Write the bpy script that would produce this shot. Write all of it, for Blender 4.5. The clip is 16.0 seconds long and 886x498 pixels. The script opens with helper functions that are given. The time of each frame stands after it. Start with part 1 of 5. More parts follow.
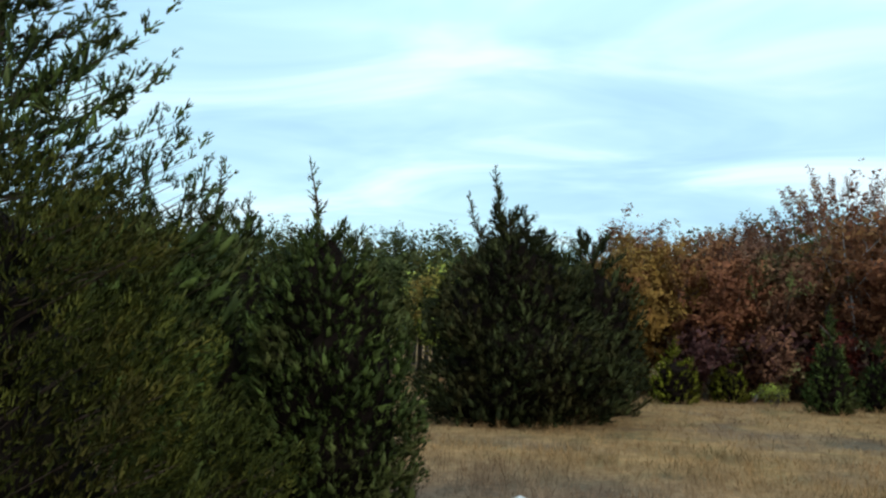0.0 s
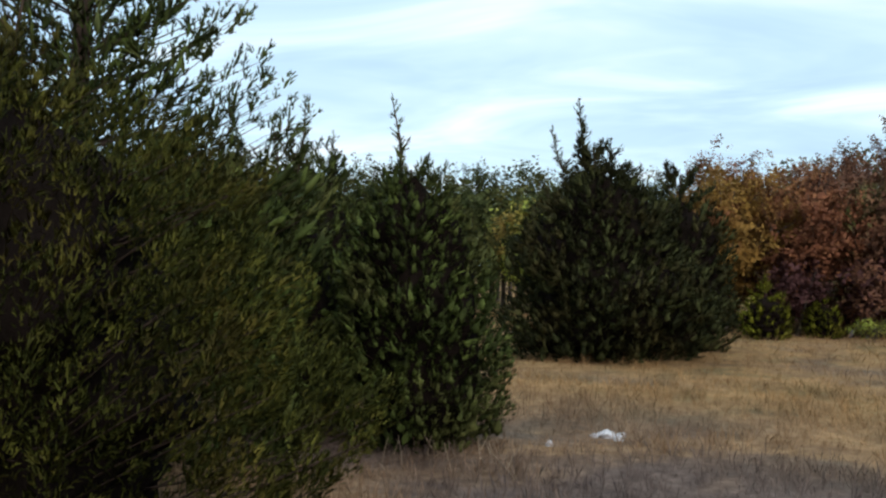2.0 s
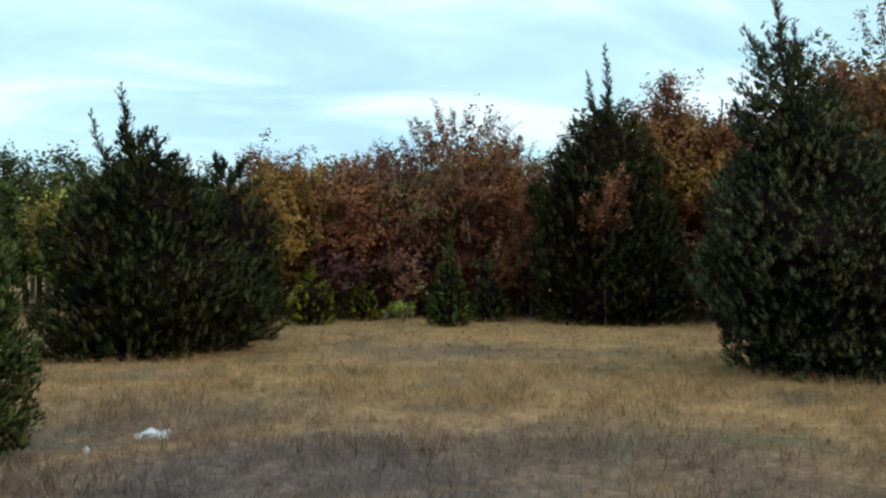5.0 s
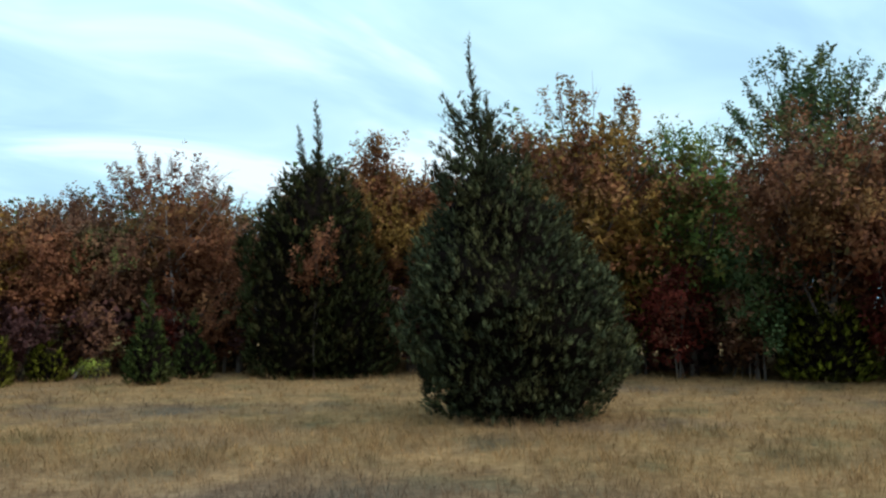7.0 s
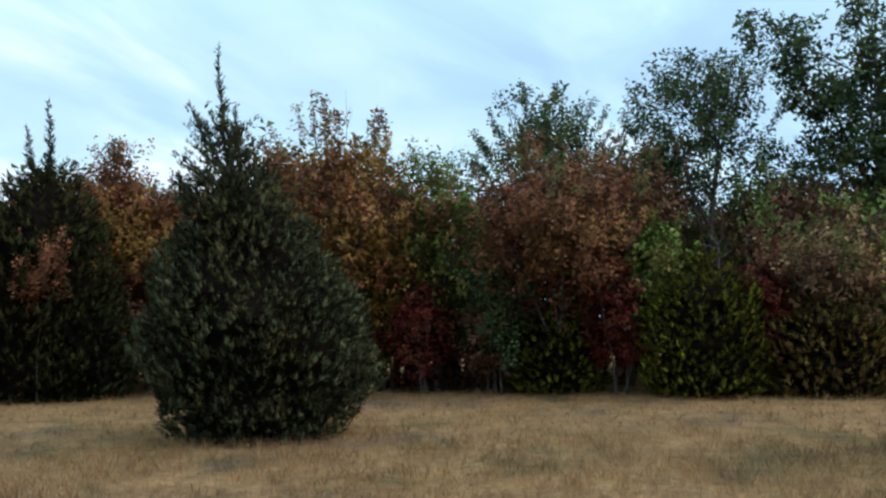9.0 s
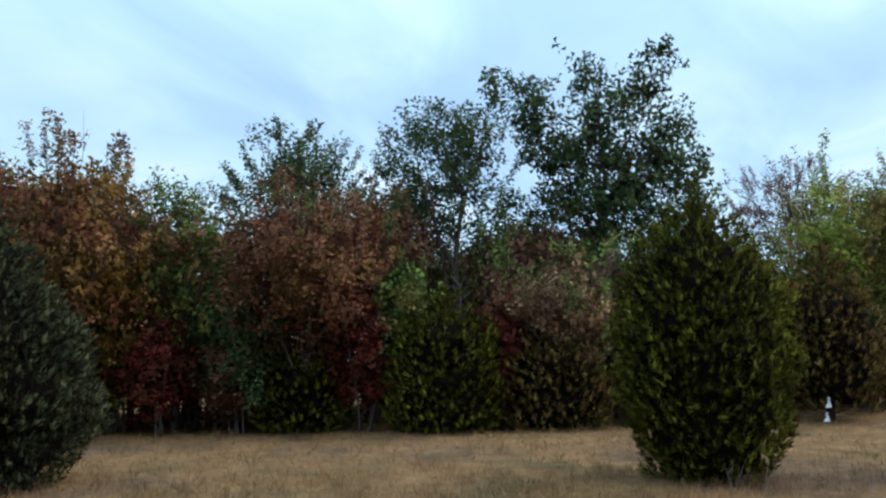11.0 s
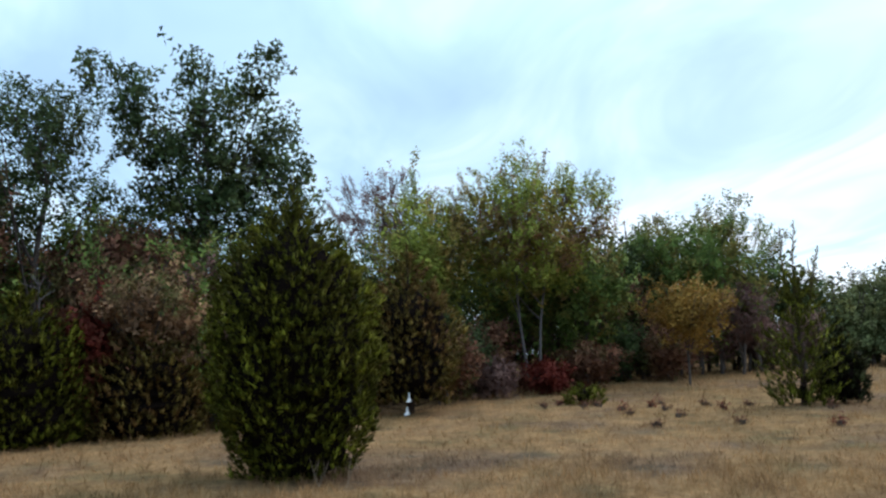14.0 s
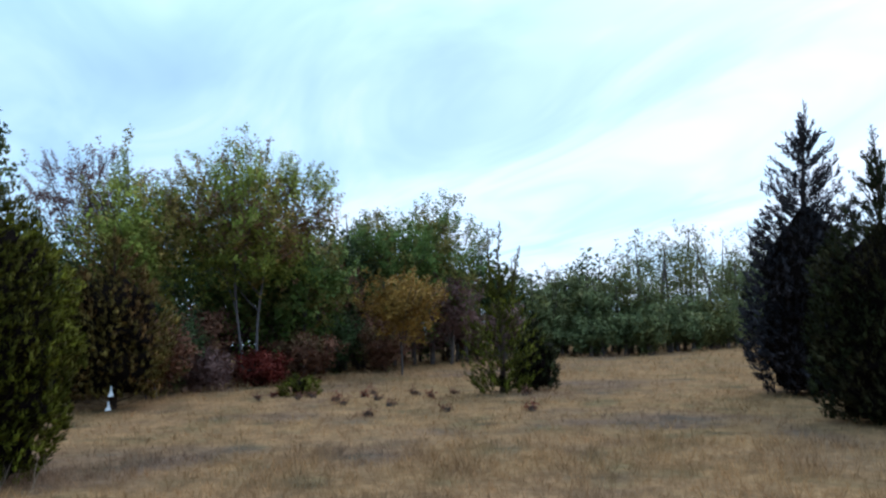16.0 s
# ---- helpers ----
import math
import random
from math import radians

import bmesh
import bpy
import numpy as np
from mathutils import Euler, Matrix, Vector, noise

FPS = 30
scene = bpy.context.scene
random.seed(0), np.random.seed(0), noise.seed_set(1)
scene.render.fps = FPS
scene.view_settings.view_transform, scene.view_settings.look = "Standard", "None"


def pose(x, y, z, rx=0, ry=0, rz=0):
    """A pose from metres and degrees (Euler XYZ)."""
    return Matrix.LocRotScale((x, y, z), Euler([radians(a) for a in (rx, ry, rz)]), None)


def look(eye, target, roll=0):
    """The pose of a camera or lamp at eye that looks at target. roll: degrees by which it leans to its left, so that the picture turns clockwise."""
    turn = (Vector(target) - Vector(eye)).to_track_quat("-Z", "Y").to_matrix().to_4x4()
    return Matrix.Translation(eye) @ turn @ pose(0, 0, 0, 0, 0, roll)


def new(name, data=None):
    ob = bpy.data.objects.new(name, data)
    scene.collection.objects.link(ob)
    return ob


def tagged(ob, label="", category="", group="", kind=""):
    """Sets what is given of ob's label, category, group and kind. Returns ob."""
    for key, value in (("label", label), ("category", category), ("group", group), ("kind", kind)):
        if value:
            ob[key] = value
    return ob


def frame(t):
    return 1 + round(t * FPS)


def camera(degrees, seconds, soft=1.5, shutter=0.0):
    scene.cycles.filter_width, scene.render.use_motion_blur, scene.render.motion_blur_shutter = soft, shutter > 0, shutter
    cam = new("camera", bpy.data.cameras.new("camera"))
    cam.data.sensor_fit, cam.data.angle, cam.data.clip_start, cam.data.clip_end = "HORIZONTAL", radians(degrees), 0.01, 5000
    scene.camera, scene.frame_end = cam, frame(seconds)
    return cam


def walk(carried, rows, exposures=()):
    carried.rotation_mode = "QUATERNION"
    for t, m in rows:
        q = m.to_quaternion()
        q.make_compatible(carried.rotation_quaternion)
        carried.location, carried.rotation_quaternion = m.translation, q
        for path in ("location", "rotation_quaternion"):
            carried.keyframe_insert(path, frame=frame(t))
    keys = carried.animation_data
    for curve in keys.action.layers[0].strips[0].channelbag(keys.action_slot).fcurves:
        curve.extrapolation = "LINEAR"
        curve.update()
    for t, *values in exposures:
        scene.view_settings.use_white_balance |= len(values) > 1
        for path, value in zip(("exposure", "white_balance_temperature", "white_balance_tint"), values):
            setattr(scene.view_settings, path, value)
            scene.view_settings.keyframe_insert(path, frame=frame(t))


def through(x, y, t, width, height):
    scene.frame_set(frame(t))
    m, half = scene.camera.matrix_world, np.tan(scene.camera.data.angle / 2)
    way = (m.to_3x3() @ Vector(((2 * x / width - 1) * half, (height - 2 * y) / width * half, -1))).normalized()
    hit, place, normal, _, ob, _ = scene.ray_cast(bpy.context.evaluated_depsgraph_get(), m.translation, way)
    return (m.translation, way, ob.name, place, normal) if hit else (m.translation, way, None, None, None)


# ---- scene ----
cam = camera(55.0, 16.0, soft=2.35)
PATH = [
    (0, (-0.044, 0.291, 1.639), (0.055, 2.280, 1.830), 1.67),
    (0.5, (-0.060, 0.295, 1.636), (-0.058, 2.293, 1.734), 2.13),
    (1, (-0.071, 0.299, 1.632), (-0.165, 2.297, 1.610), 1.99),
    (1.5, (-0.072, 0.305, 1.629), (-0.203, 2.301, 1.647), 1.71),
    (2, (-0.059, 0.313, 1.628), (-0.149, 2.311, 1.667), 1.19),
    (2.5, (-0.036, 0.321, 1.629), (0.088, 2.315, 1.725), 1.95),
    (3, (-0.013, 0.326, 1.630), (0.290, 2.302, 1.716), 1.42),
    (3.5, (0.003, 0.326, 1.628), (0.440, 2.278, 1.674), 0.81),
    (4, (0.014, 0.322, 1.627), (0.579, 2.241, 1.667), 1.01),
    (4.2, (0.019, 0.319, 1.627), (0.653, 2.216, 1.662), 0.85),
    (6.3, (0.082, 0.283, 1.627), (1.352, 1.825, 1.735), -0.63),
    (6.5, (0.088, 0.279, 1.627), (1.408, 1.777, 1.758), -0.50),
    (7, (0.107, 0.269, 1.628), (1.541, 1.656, 1.779), -0.36),
    (7.5, (0.127, 0.254, 1.629), (1.705, 1.475, 1.778), -0.28),
    (8, (0.146, 0.233, 1.630), (1.812, 1.325, 1.810), -0.04),
    (8.2, (0.153, 0.222, 1.630), (1.839, 1.283, 1.816), -0.17),
    (10.3, (0.207, 0.085, 1.624), (2.099, 0.692, 1.859), -0.26),
    (10.5, (0.213, 0.073, 1.624), (2.120, 0.619, 1.880), -0.32),
    (11, (0.231, 0.047, 1.624), (2.176, 0.429, 1.894), -0.57),
    (11.5, (0.248, 0.023, 1.623), (2.222, 0.229, 1.872), -0.32),
    (12, (0.265, -0.000, 1.623), (2.247, 0.051, 1.890), -1.15),
    (12.5, (0.282, -0.021, 1.623), (2.262, -0.110, 1.892), -1.16),
    (13, (0.297, -0.040, 1.622), (2.263, -0.285, 1.889), -1.07),
    (13.5, (0.308, -0.057, 1.622), (2.266, -0.367, 1.883), -1.12),
    (14, (0.315, -0.074, 1.622), (2.229, -0.593, 1.877), -1.95),
    (14.5, (0.321, -0.090, 1.622), (2.199, -0.730, 1.869), -1.92),
    (15, (0.326, -0.104, 1.620), (2.143, -0.901, 1.868), -2.50),
    (15.5, (0.333, -0.121, 1.621), (2.096, -1.036, 1.852), -2.76),
    (16, (0.341, -0.138, 1.621), (1.993, -1.244, 1.834), -1.93),
]

EXPOSURES = [(0.0, 0.0, 6050, 5), (0.5, -0.1, 6000, 16), (1.0, 0.05, 6200, 17), (2.5, 0.05, 6400, 15), (3.0, 0.06, 6150, 12), (6.5, 0.04, 6100, 5), (7.0, 0.03, 6100, 6), (7.5, -0.03, 5600, 7), (8.0, 0.0, 6050, 10),
             (10.5, -0.03, 5850, 14), (11.0, -0.05, 5800, 15.5), (11.5, -0.12, 5350, 16), (12.0, -0.06, 5650, 19), (13.0, -0.01, 5950, 16), (14.0, 0.0, 5950, 16), (15.0, -0.03, 6000, 15),
             (15.5, -0.13, 5300, 15), (16.0, -0.08, 5400, 17)]
walk(cam, [(t, look(eye, target, roll)) for t, eye, target, roll in PATH], EXPOSURES)

# ---------------------------------------------------------------- sky and sun
SUN_AZIMUTH, SUN_HEIGHT = 155.0, 34.0
SUN_WAY = Vector((math.sin(radians(SUN_AZIMUTH)) * math.cos(radians(SUN_HEIGHT)),
                  math.cos(radians(SUN_AZIMUTH)) * math.cos(radians(SUN_HEIGHT)),
                  math.sin(radians(SUN_HEIGHT))))


class Nodes:
    """Short hand for a node tree."""

    def __init__(self, tree):
        self.tree = tree

    def add(self, kind, inputs=(), operation=""):
        node = self.tree.nodes.new(kind)
        if operation:
            node.operation = operation
        for key, value in dict(inputs).items():
            if isinstance(value, bpy.types.NodeSocket):
                self.tree.links.new(value, node.inputs[key])
            else:
                node.inputs[key].default_value = value
        return node

    def math(self, operation, a, b=0.0, clamp=False):
        node = self.add("ShaderNodeMath", {0: a, 1: b}, operation)
        node.use_clamp = clamp
        return node.outputs[0]

    def mix(self, factor, a, b, blend="MIX"):
        node = self.add("ShaderNodeMix")
        node.data_type, node.blend_type = "RGBA", blend
        for socket, value in ((node.inputs[0], factor), (node.inputs[6], a), (node.inputs[7], b)):
            if isinstance(value, bpy.types.NodeSocket):
                self.tree.links.new(value, socket)
            else:
                socket.default_value = value
        return node.outputs[2]

    def ramp(self, factor, stops):
        node = self.add("ShaderNodeValToRGB", {0: factor})
        ramp = node.color_ramp
        while len(ramp.elements) < len(stops):
            ramp.elements.new(0.5)
        for element, (place, colour) in zip(ramp.elements, stops):
            element.position = place
            element.color = (*colour, 1)
        return node.outputs[0]

    def noise(self, vector, scale, detail=3.0, rough=0.55, distortion=0.0):
        return self.add("ShaderNodeTexNoise", {"Vector": vector, "Scale": scale, "Detail": detail, "Roughness": rough,
                                               "Distortion": distortion}).outputs[0]


def make_world():
    world = bpy.data.worlds.new("overcast_sky")
    scene.world = world
    world.use_nodes = True
    world.node_tree.nodes.clear()
    n = Nodes(world.node_tree)
    way = n.add("ShaderNodeTexCoord").outputs["Generated"]
    sky = n.add("ShaderNodeTexSky")
    sky.sky_type, sky.sun_disc = "NISHITA", False
    sky.sun_elevation, sky.sun_rotation = radians(SUN_HEIGHT), radians(SUN_AZIMUTH)
    sky.dust_density, sky.ozone_density = 2.0, 1.5
    clear = n.mix(1.0, sky.outputs[0], (0.12, 0.12, 0.12, 1), "MULTIPLY")
    split = n.add("ShaderNodeSeparateXYZ", {0: way})
    height = n.math("ADD", n.math("MAXIMUM", split.outputs[2], 0.0), 0.16)
    flat = n.add("ShaderNodeCombineXYZ", {0: n.math("DIVIDE", split.outputs[0], height),
                                          1: n.math("DIVIDE", split.outputs[1], height)}).outputs[0]
    turned = n.add("ShaderNodeMapping", {0: flat, 2: (0, 0, radians(CLOUD_TURN))}).outputs[0]
    turned = n.add("ShaderNodeMapping", {0: turned, 1: CLOUD_SHIFT, 3: (0.50, 1.0, 1.0)}).outputs[0]
    wide = n.noise(turned, 0.55, 2.0, 0.5, 0.6)
    fine = n.noise(turned, 1.9, 4.0, 0.55, 0.9)
    cover = n.math("ADD", n.math("MULTIPLY", wide, 0.54), n.math("MULTIPLY", fine, 0.46))
    toward = n.add("ShaderNodeVectorMath", {0: way, 1: tuple(SUN_WAY)}, operation="DOT_PRODUCT").outputs["Value"]
    glow = n.math("POWER", n.math("MAXIMUM", toward, 0.0), 7.0)
    cover = n.math("ADD", cover, n.math("MULTIPLY", glow, 0.10))
    cloud = n.ramp(cover, [(0.40, CLOUD_DARK), (0.47, CLOUD_MID), (0.53, CLOUD_PALE), (0.62, CLOUD_WHITE)])
    cloud = n.mix(n.math("MULTIPLY", glow, 0.15), cloud, (1.1, 1.2, 1.25, 1))
    sky = n.mix(0.86, clear, cloud)
    overhead = n.math("ADD", 0.90, n.math("MULTIPLY", n.math("MAXIMUM", n.math("SUBTRACT", split.outputs[2], 0.30), 0.0), 1.5))
    sky = n.mix(1.0, sky, n.add("ShaderNodeCombineXYZ", {0: overhead, 1: overhead, 2: overhead}).outputs[0], "MULTIPLY")
    out = n.add("ShaderNodeOutputWorld", {0: n.add("ShaderNodeBackground", {0: sky, 1: SKY_STRENGTH}).outputs[0]})
    return out


CLOUD_DARK, CLOUD_MID, CLOUD_PALE, CLOUD_WHITE = (0.55, 0.81, 1.02), (0.63, 0.91, 1.06), (0.75, 1.03, 1.12), (1.08, 1.20, 1.24)
SKY_STRENGTH = 1.12
CLOUD_TURN, CLOUD_SHIFT = 6.0, (3.1, 0.7, 0.0)
make_world()
sun = new("sun", bpy.data.lights.new("sun", "SUN"))
sun.data.energy, sun.data.angle, sun.data.color = 1.5, radians(16), (1.0, 0.95, 0.87)
sun.matrix_world = look(SUN_WAY * 60, (0, 0, 0))


# ---------------------------------------------------------------- materials
def material(name):
    m = bpy.data.materials.new(name)
    m.use_nodes = True
    m.node_tree.nodes.clear()
    return m, Nodes(m.node_tree)


def leaf_material(name, stops, patch=None, patch_scale=0.9, through=0.22, rough=0.62, patch_at=(0.5, 0.62), clump=4.0, uneven=0.3, by_tuft=False):
    """Foliage: each shoot has its own tone out of the stops; patch: a second tone that takes whole boughs."""
    m, n = material(name)
    own = n.add("ShaderNodeNewGeometry").outputs["Random Per Island"]
    if by_tuft:
        tone = n.add("ShaderNodeAttribute")
        tone.attribute_name = "tone"
        own = tone.outputs["Fac"]
    if not by_tuft:
        mean = np.mean([c for _, c in stops], axis=0)
        stops = [(p, tuple(float(v) for v in mean + 0.6 * (np.array(c) - mean))) for p, c in stops]
    colour = n.ramp(own, stops)
    place = n.add("ShaderNodeTexCoord").outputs["Object"]
    if patch:
        cloud = n.noise(place, patch_scale, 2.0)
        low, high = patch_at
        where = n.add("ShaderNodeMapRange", {0: cloud, 1: low, 2: high}).outputs[0]
        colour = n.mix(where, colour, n.ramp(own, patch))
    # random light-dark lumps painted into the colour, like lit masses and gaps
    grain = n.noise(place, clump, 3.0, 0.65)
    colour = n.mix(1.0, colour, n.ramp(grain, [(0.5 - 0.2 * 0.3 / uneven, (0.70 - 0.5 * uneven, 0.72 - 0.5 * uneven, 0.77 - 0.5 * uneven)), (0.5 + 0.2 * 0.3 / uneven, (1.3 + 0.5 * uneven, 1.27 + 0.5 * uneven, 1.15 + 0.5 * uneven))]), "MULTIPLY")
    face = n.add("ShaderNodeBsdfPrincipled", {"Base Color": colour, "Roughness": rough, "Specular IOR Level": 0.03}).outputs[0]
    back = n.add("ShaderNodeBsdfTranslucent", {0: colour}).outputs[0]
    both = n.add("ShaderNodeMixShader", {0: through, 1: face, 2: back}).outputs[0]
    n.add("ShaderNodeOutputMaterial", {0: both})
    return m


def bark_material(name, dark, pale, scale=7.0):
    m, n = material(name)
    place = n.add("ShaderNodeTexCoord").outputs["Object"]
    long = n.add("ShaderNodeMapping", {0: place, 3: (1.0, 1.0, 0.22)}).outputs[0]
    furrow = n.noise(long, scale * 4, 4.0, 0.65)
    blotch = n.noise(place, scale * 0.5, 2.0)
    colour = n.mix(n.math("ADD", n.math("MULTIPLY", furrow, 0.7), n.math("MULTIPLY", blotch, 0.4), True), (*dark, 1), (*pale, 1))
    bump = n.add("ShaderNodeBump", {"Height": furrow, "Strength": 0.6, "Distance": 0.02}).outputs[0]
    n.add("ShaderNodeOutputMaterial", {0: n.add("ShaderNodeBsdfPrincipled", {"Base Color": colour, "Roughness": 0.9, "Normal": bump, "Specular IOR Level": 0.02}).outputs[0]})
    return m


def field_colour(n, place):
    """The meadow's own patches: straw, pale olive and grey-mauve weeds."""
    wide = n.noise(place, 0.22, 3.0, 0.6, 0.4)
    mid = n.noise(place, 0.9, 3.0, 0.6)
    fine = n.noise(place, 9.0, 3.0, 0.65)
    straw = n.ramp(fine, [(0.25, (0.150, 0.086, 0.036)), (0.5, (0.276, 0.164, 0.072)), (0.78, (0.420, 0.266, 0.126))])
    olive = n.ramp(fine, [(0.25, (0.063, 0.059, 0.028)), (0.75, (0.155, 0.141, 0.070))])
    mauve = n.ramp(fine, [(0.25, (0.048, 0.039, 0.041)), (0.75, (0.138, 0.112, 0.111))])
    colour = n.mix(n.add("ShaderNodeMapRange", {0: mid, 1: 0.50, 2: 0.64, 4: 0.6}).outputs[0], straw, olive)
    # the weedy strip runs along the near side of the meadow
    far = n.add("ShaderNodeVectorMath", {0: place, 1: (-1.0, 3.5, 0.0)}, operation="DISTANCE").outputs["Value"]
    near = n.add("ShaderNodeMapRange", {0: n.math("ADD", far, n.math("MULTIPLY", wide, 4.0)), 1: 10.5, 2: 6.5}).outputs[0]
    colour = n.mix(n.math("MULTIPLY", near, 0.85), colour, mauve)
    strips = n.add("ShaderNodeMapRange", {0: wide, 1: 0.52, 2: 0.66, 4: 0.55}).outputs[0]
    colour = n.mix(strips, colour, mauve)
    # warm dead-grass drifts and trodden darker spots
    drift = n.noise(n.add("ShaderNodeMapping", {0: place, 1: (7.0, 2.0, 0.0), 3: (0.5, 1.0, 1.0)}).outputs[0], 0.55, 3.0, 0.6, 0.5)
    colour = n.mix(n.add("ShaderNodeMapRange", {0: drift, 1: 0.47, 2: 0.63, 4: 0.62}).outputs[0], colour, n.ramp(fine, [(0.25, (0.190, 0.105, 0.046)), (0.75, (0.470, 0.288, 0.138))]))
    spots = n.noise(place, 1.6, 4.0, 0.65)
    return n.mix(1.0, colour, n.ramp(spots, [(0.33, (0.60, 0.59, 0.62)), (0.62, (1.02, 1.02, 1.00))]), "MULTIPLY"), fine


def ground_material():
    m, n = material("dry_meadow_ground")
    place = n.add("ShaderNodeNewGeometry").outputs["Position"]
    colour, fine = field_colour(n, place)
    colour = n.mix(0.25, colour, (0.07, 0.052, 0.035, 1))
    bump = n.add("ShaderNodeBump", {"Height": fine, "Strength": 0.8, "Distance": 0.06}).outputs[0]
    n.add("ShaderNodeOutputMaterial", {0: n.add("ShaderNodeBsdfPrincipled", {"Base Color": colour, "Roughness": 0.95, "Normal": bump, "Specular IOR Level": 0.0}).outputs[0]})
    return m


def grass_material():
    m, n = material("dry_grass")
    geometry = n.add("ShaderNodeNewGeometry")
    colour, _ = field_colour(n, geometry.outputs["Position"])
    own = n.ramp(geometry.outputs["Random Per Island"], [(0.0, (0.90, 0.89, 0.88)), (0.5, (1.15, 1.14, 1.12)), (1.0, (1.42, 1.40, 1.36))])
    colour = n.mix(1.0, colour, own, "MULTIPLY")
    face = n.add("ShaderNodeBsdfPrincipled", {"Base Color": colour, "Roughness": 0.75, "Specular IOR Level": 0.05}).outputs[0]
    back = n.add("ShaderNodeBsdfTranslucent", {0: colour}).outputs[0]
    n.add("ShaderNodeOutputMaterial", {0: n.add("ShaderNodeMixShader", {0: 0.42, 1: face, 2: back}).outputs[0]})
    return m


def stone_material():
    m, n = material("pale_limestone")
    place = n.add("ShaderNodeTexCoord").outputs["Object"]
    grain = n.noise(place, 14.0, 5.0, 0.65)
    blot = n.noise(place, 4.0, 2.0)
    colour = n.mix(blot, n.ramp(grain, [(0.3, (0.22, 0.21, 0.205)), (0.7, (0.50, 0.49, 0.48))]), (0.36, 0.35, 0.35, 1))
    bump = n.add("ShaderNodeBump", {"Height": grain, "Strength": 0.5, "Distance": 0.02}).outputs[0]
    n.add("ShaderNodeOutputMaterial", {0: n.add("ShaderNodeBsdfPrincipled", {"Base Color": colour, "Roughness": 0.85, "Normal": bump}).outputs[0]})
    return m


def plastic_material():
    m, n = material("white_weathered_plastic")
    place = n.add("ShaderNodeTexCoord").outputs["Object"]
    grime = n.noise(place, 9.0, 3.0)
    colour = n.ramp(grime, [(0.3, (0.62, 0.66, 0.68)), (0.6, (0.82, 0.85, 0.86))])
    n.add("ShaderNodeOutputMaterial", {0: n.add("ShaderNodeBsdfPrincipled", {"Base Color": colour, "Roughness": 0.45}).outputs[0]})
    return m


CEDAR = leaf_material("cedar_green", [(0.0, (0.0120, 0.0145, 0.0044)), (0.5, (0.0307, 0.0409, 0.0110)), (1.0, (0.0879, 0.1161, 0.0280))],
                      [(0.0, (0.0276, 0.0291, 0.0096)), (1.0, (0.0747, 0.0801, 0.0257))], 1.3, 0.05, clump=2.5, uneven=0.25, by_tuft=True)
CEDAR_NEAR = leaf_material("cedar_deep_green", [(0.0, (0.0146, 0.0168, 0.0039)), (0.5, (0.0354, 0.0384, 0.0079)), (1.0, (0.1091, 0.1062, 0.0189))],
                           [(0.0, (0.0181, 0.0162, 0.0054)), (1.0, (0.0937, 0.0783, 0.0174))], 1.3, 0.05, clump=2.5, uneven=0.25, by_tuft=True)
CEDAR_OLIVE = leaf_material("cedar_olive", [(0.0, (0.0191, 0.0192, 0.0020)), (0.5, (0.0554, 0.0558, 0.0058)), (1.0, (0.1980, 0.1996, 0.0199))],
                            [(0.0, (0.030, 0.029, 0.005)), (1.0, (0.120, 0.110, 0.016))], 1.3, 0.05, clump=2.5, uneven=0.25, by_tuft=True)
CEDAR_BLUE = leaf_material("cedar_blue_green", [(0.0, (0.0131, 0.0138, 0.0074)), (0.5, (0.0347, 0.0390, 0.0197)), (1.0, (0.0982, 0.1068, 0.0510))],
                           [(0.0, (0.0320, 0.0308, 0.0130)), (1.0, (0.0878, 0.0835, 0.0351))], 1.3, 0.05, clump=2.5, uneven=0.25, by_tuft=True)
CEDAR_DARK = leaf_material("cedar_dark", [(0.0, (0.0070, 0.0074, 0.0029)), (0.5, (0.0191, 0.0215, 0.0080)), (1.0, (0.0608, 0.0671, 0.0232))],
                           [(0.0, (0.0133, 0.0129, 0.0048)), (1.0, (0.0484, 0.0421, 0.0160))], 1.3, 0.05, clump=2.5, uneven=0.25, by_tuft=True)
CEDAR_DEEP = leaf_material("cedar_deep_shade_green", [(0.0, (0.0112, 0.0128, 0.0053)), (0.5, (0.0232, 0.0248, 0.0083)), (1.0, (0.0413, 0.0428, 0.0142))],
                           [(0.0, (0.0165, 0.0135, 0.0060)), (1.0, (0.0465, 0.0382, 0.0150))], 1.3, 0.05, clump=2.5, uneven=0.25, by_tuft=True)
# grey with the dimness of a backlit cedar put into its colour
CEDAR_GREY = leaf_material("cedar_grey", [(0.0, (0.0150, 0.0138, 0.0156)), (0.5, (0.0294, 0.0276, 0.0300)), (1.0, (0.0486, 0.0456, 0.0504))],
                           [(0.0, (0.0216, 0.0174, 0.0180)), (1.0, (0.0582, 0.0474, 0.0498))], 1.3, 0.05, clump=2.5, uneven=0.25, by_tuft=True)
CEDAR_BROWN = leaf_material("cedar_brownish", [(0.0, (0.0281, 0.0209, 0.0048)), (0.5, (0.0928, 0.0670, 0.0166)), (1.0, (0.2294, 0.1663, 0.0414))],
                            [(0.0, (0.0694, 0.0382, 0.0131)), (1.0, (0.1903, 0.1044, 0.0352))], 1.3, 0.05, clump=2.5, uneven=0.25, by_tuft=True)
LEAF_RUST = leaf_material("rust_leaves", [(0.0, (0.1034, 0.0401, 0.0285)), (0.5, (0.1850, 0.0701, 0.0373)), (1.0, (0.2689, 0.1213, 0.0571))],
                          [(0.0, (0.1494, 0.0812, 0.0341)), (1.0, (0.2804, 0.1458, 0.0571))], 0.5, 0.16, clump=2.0)
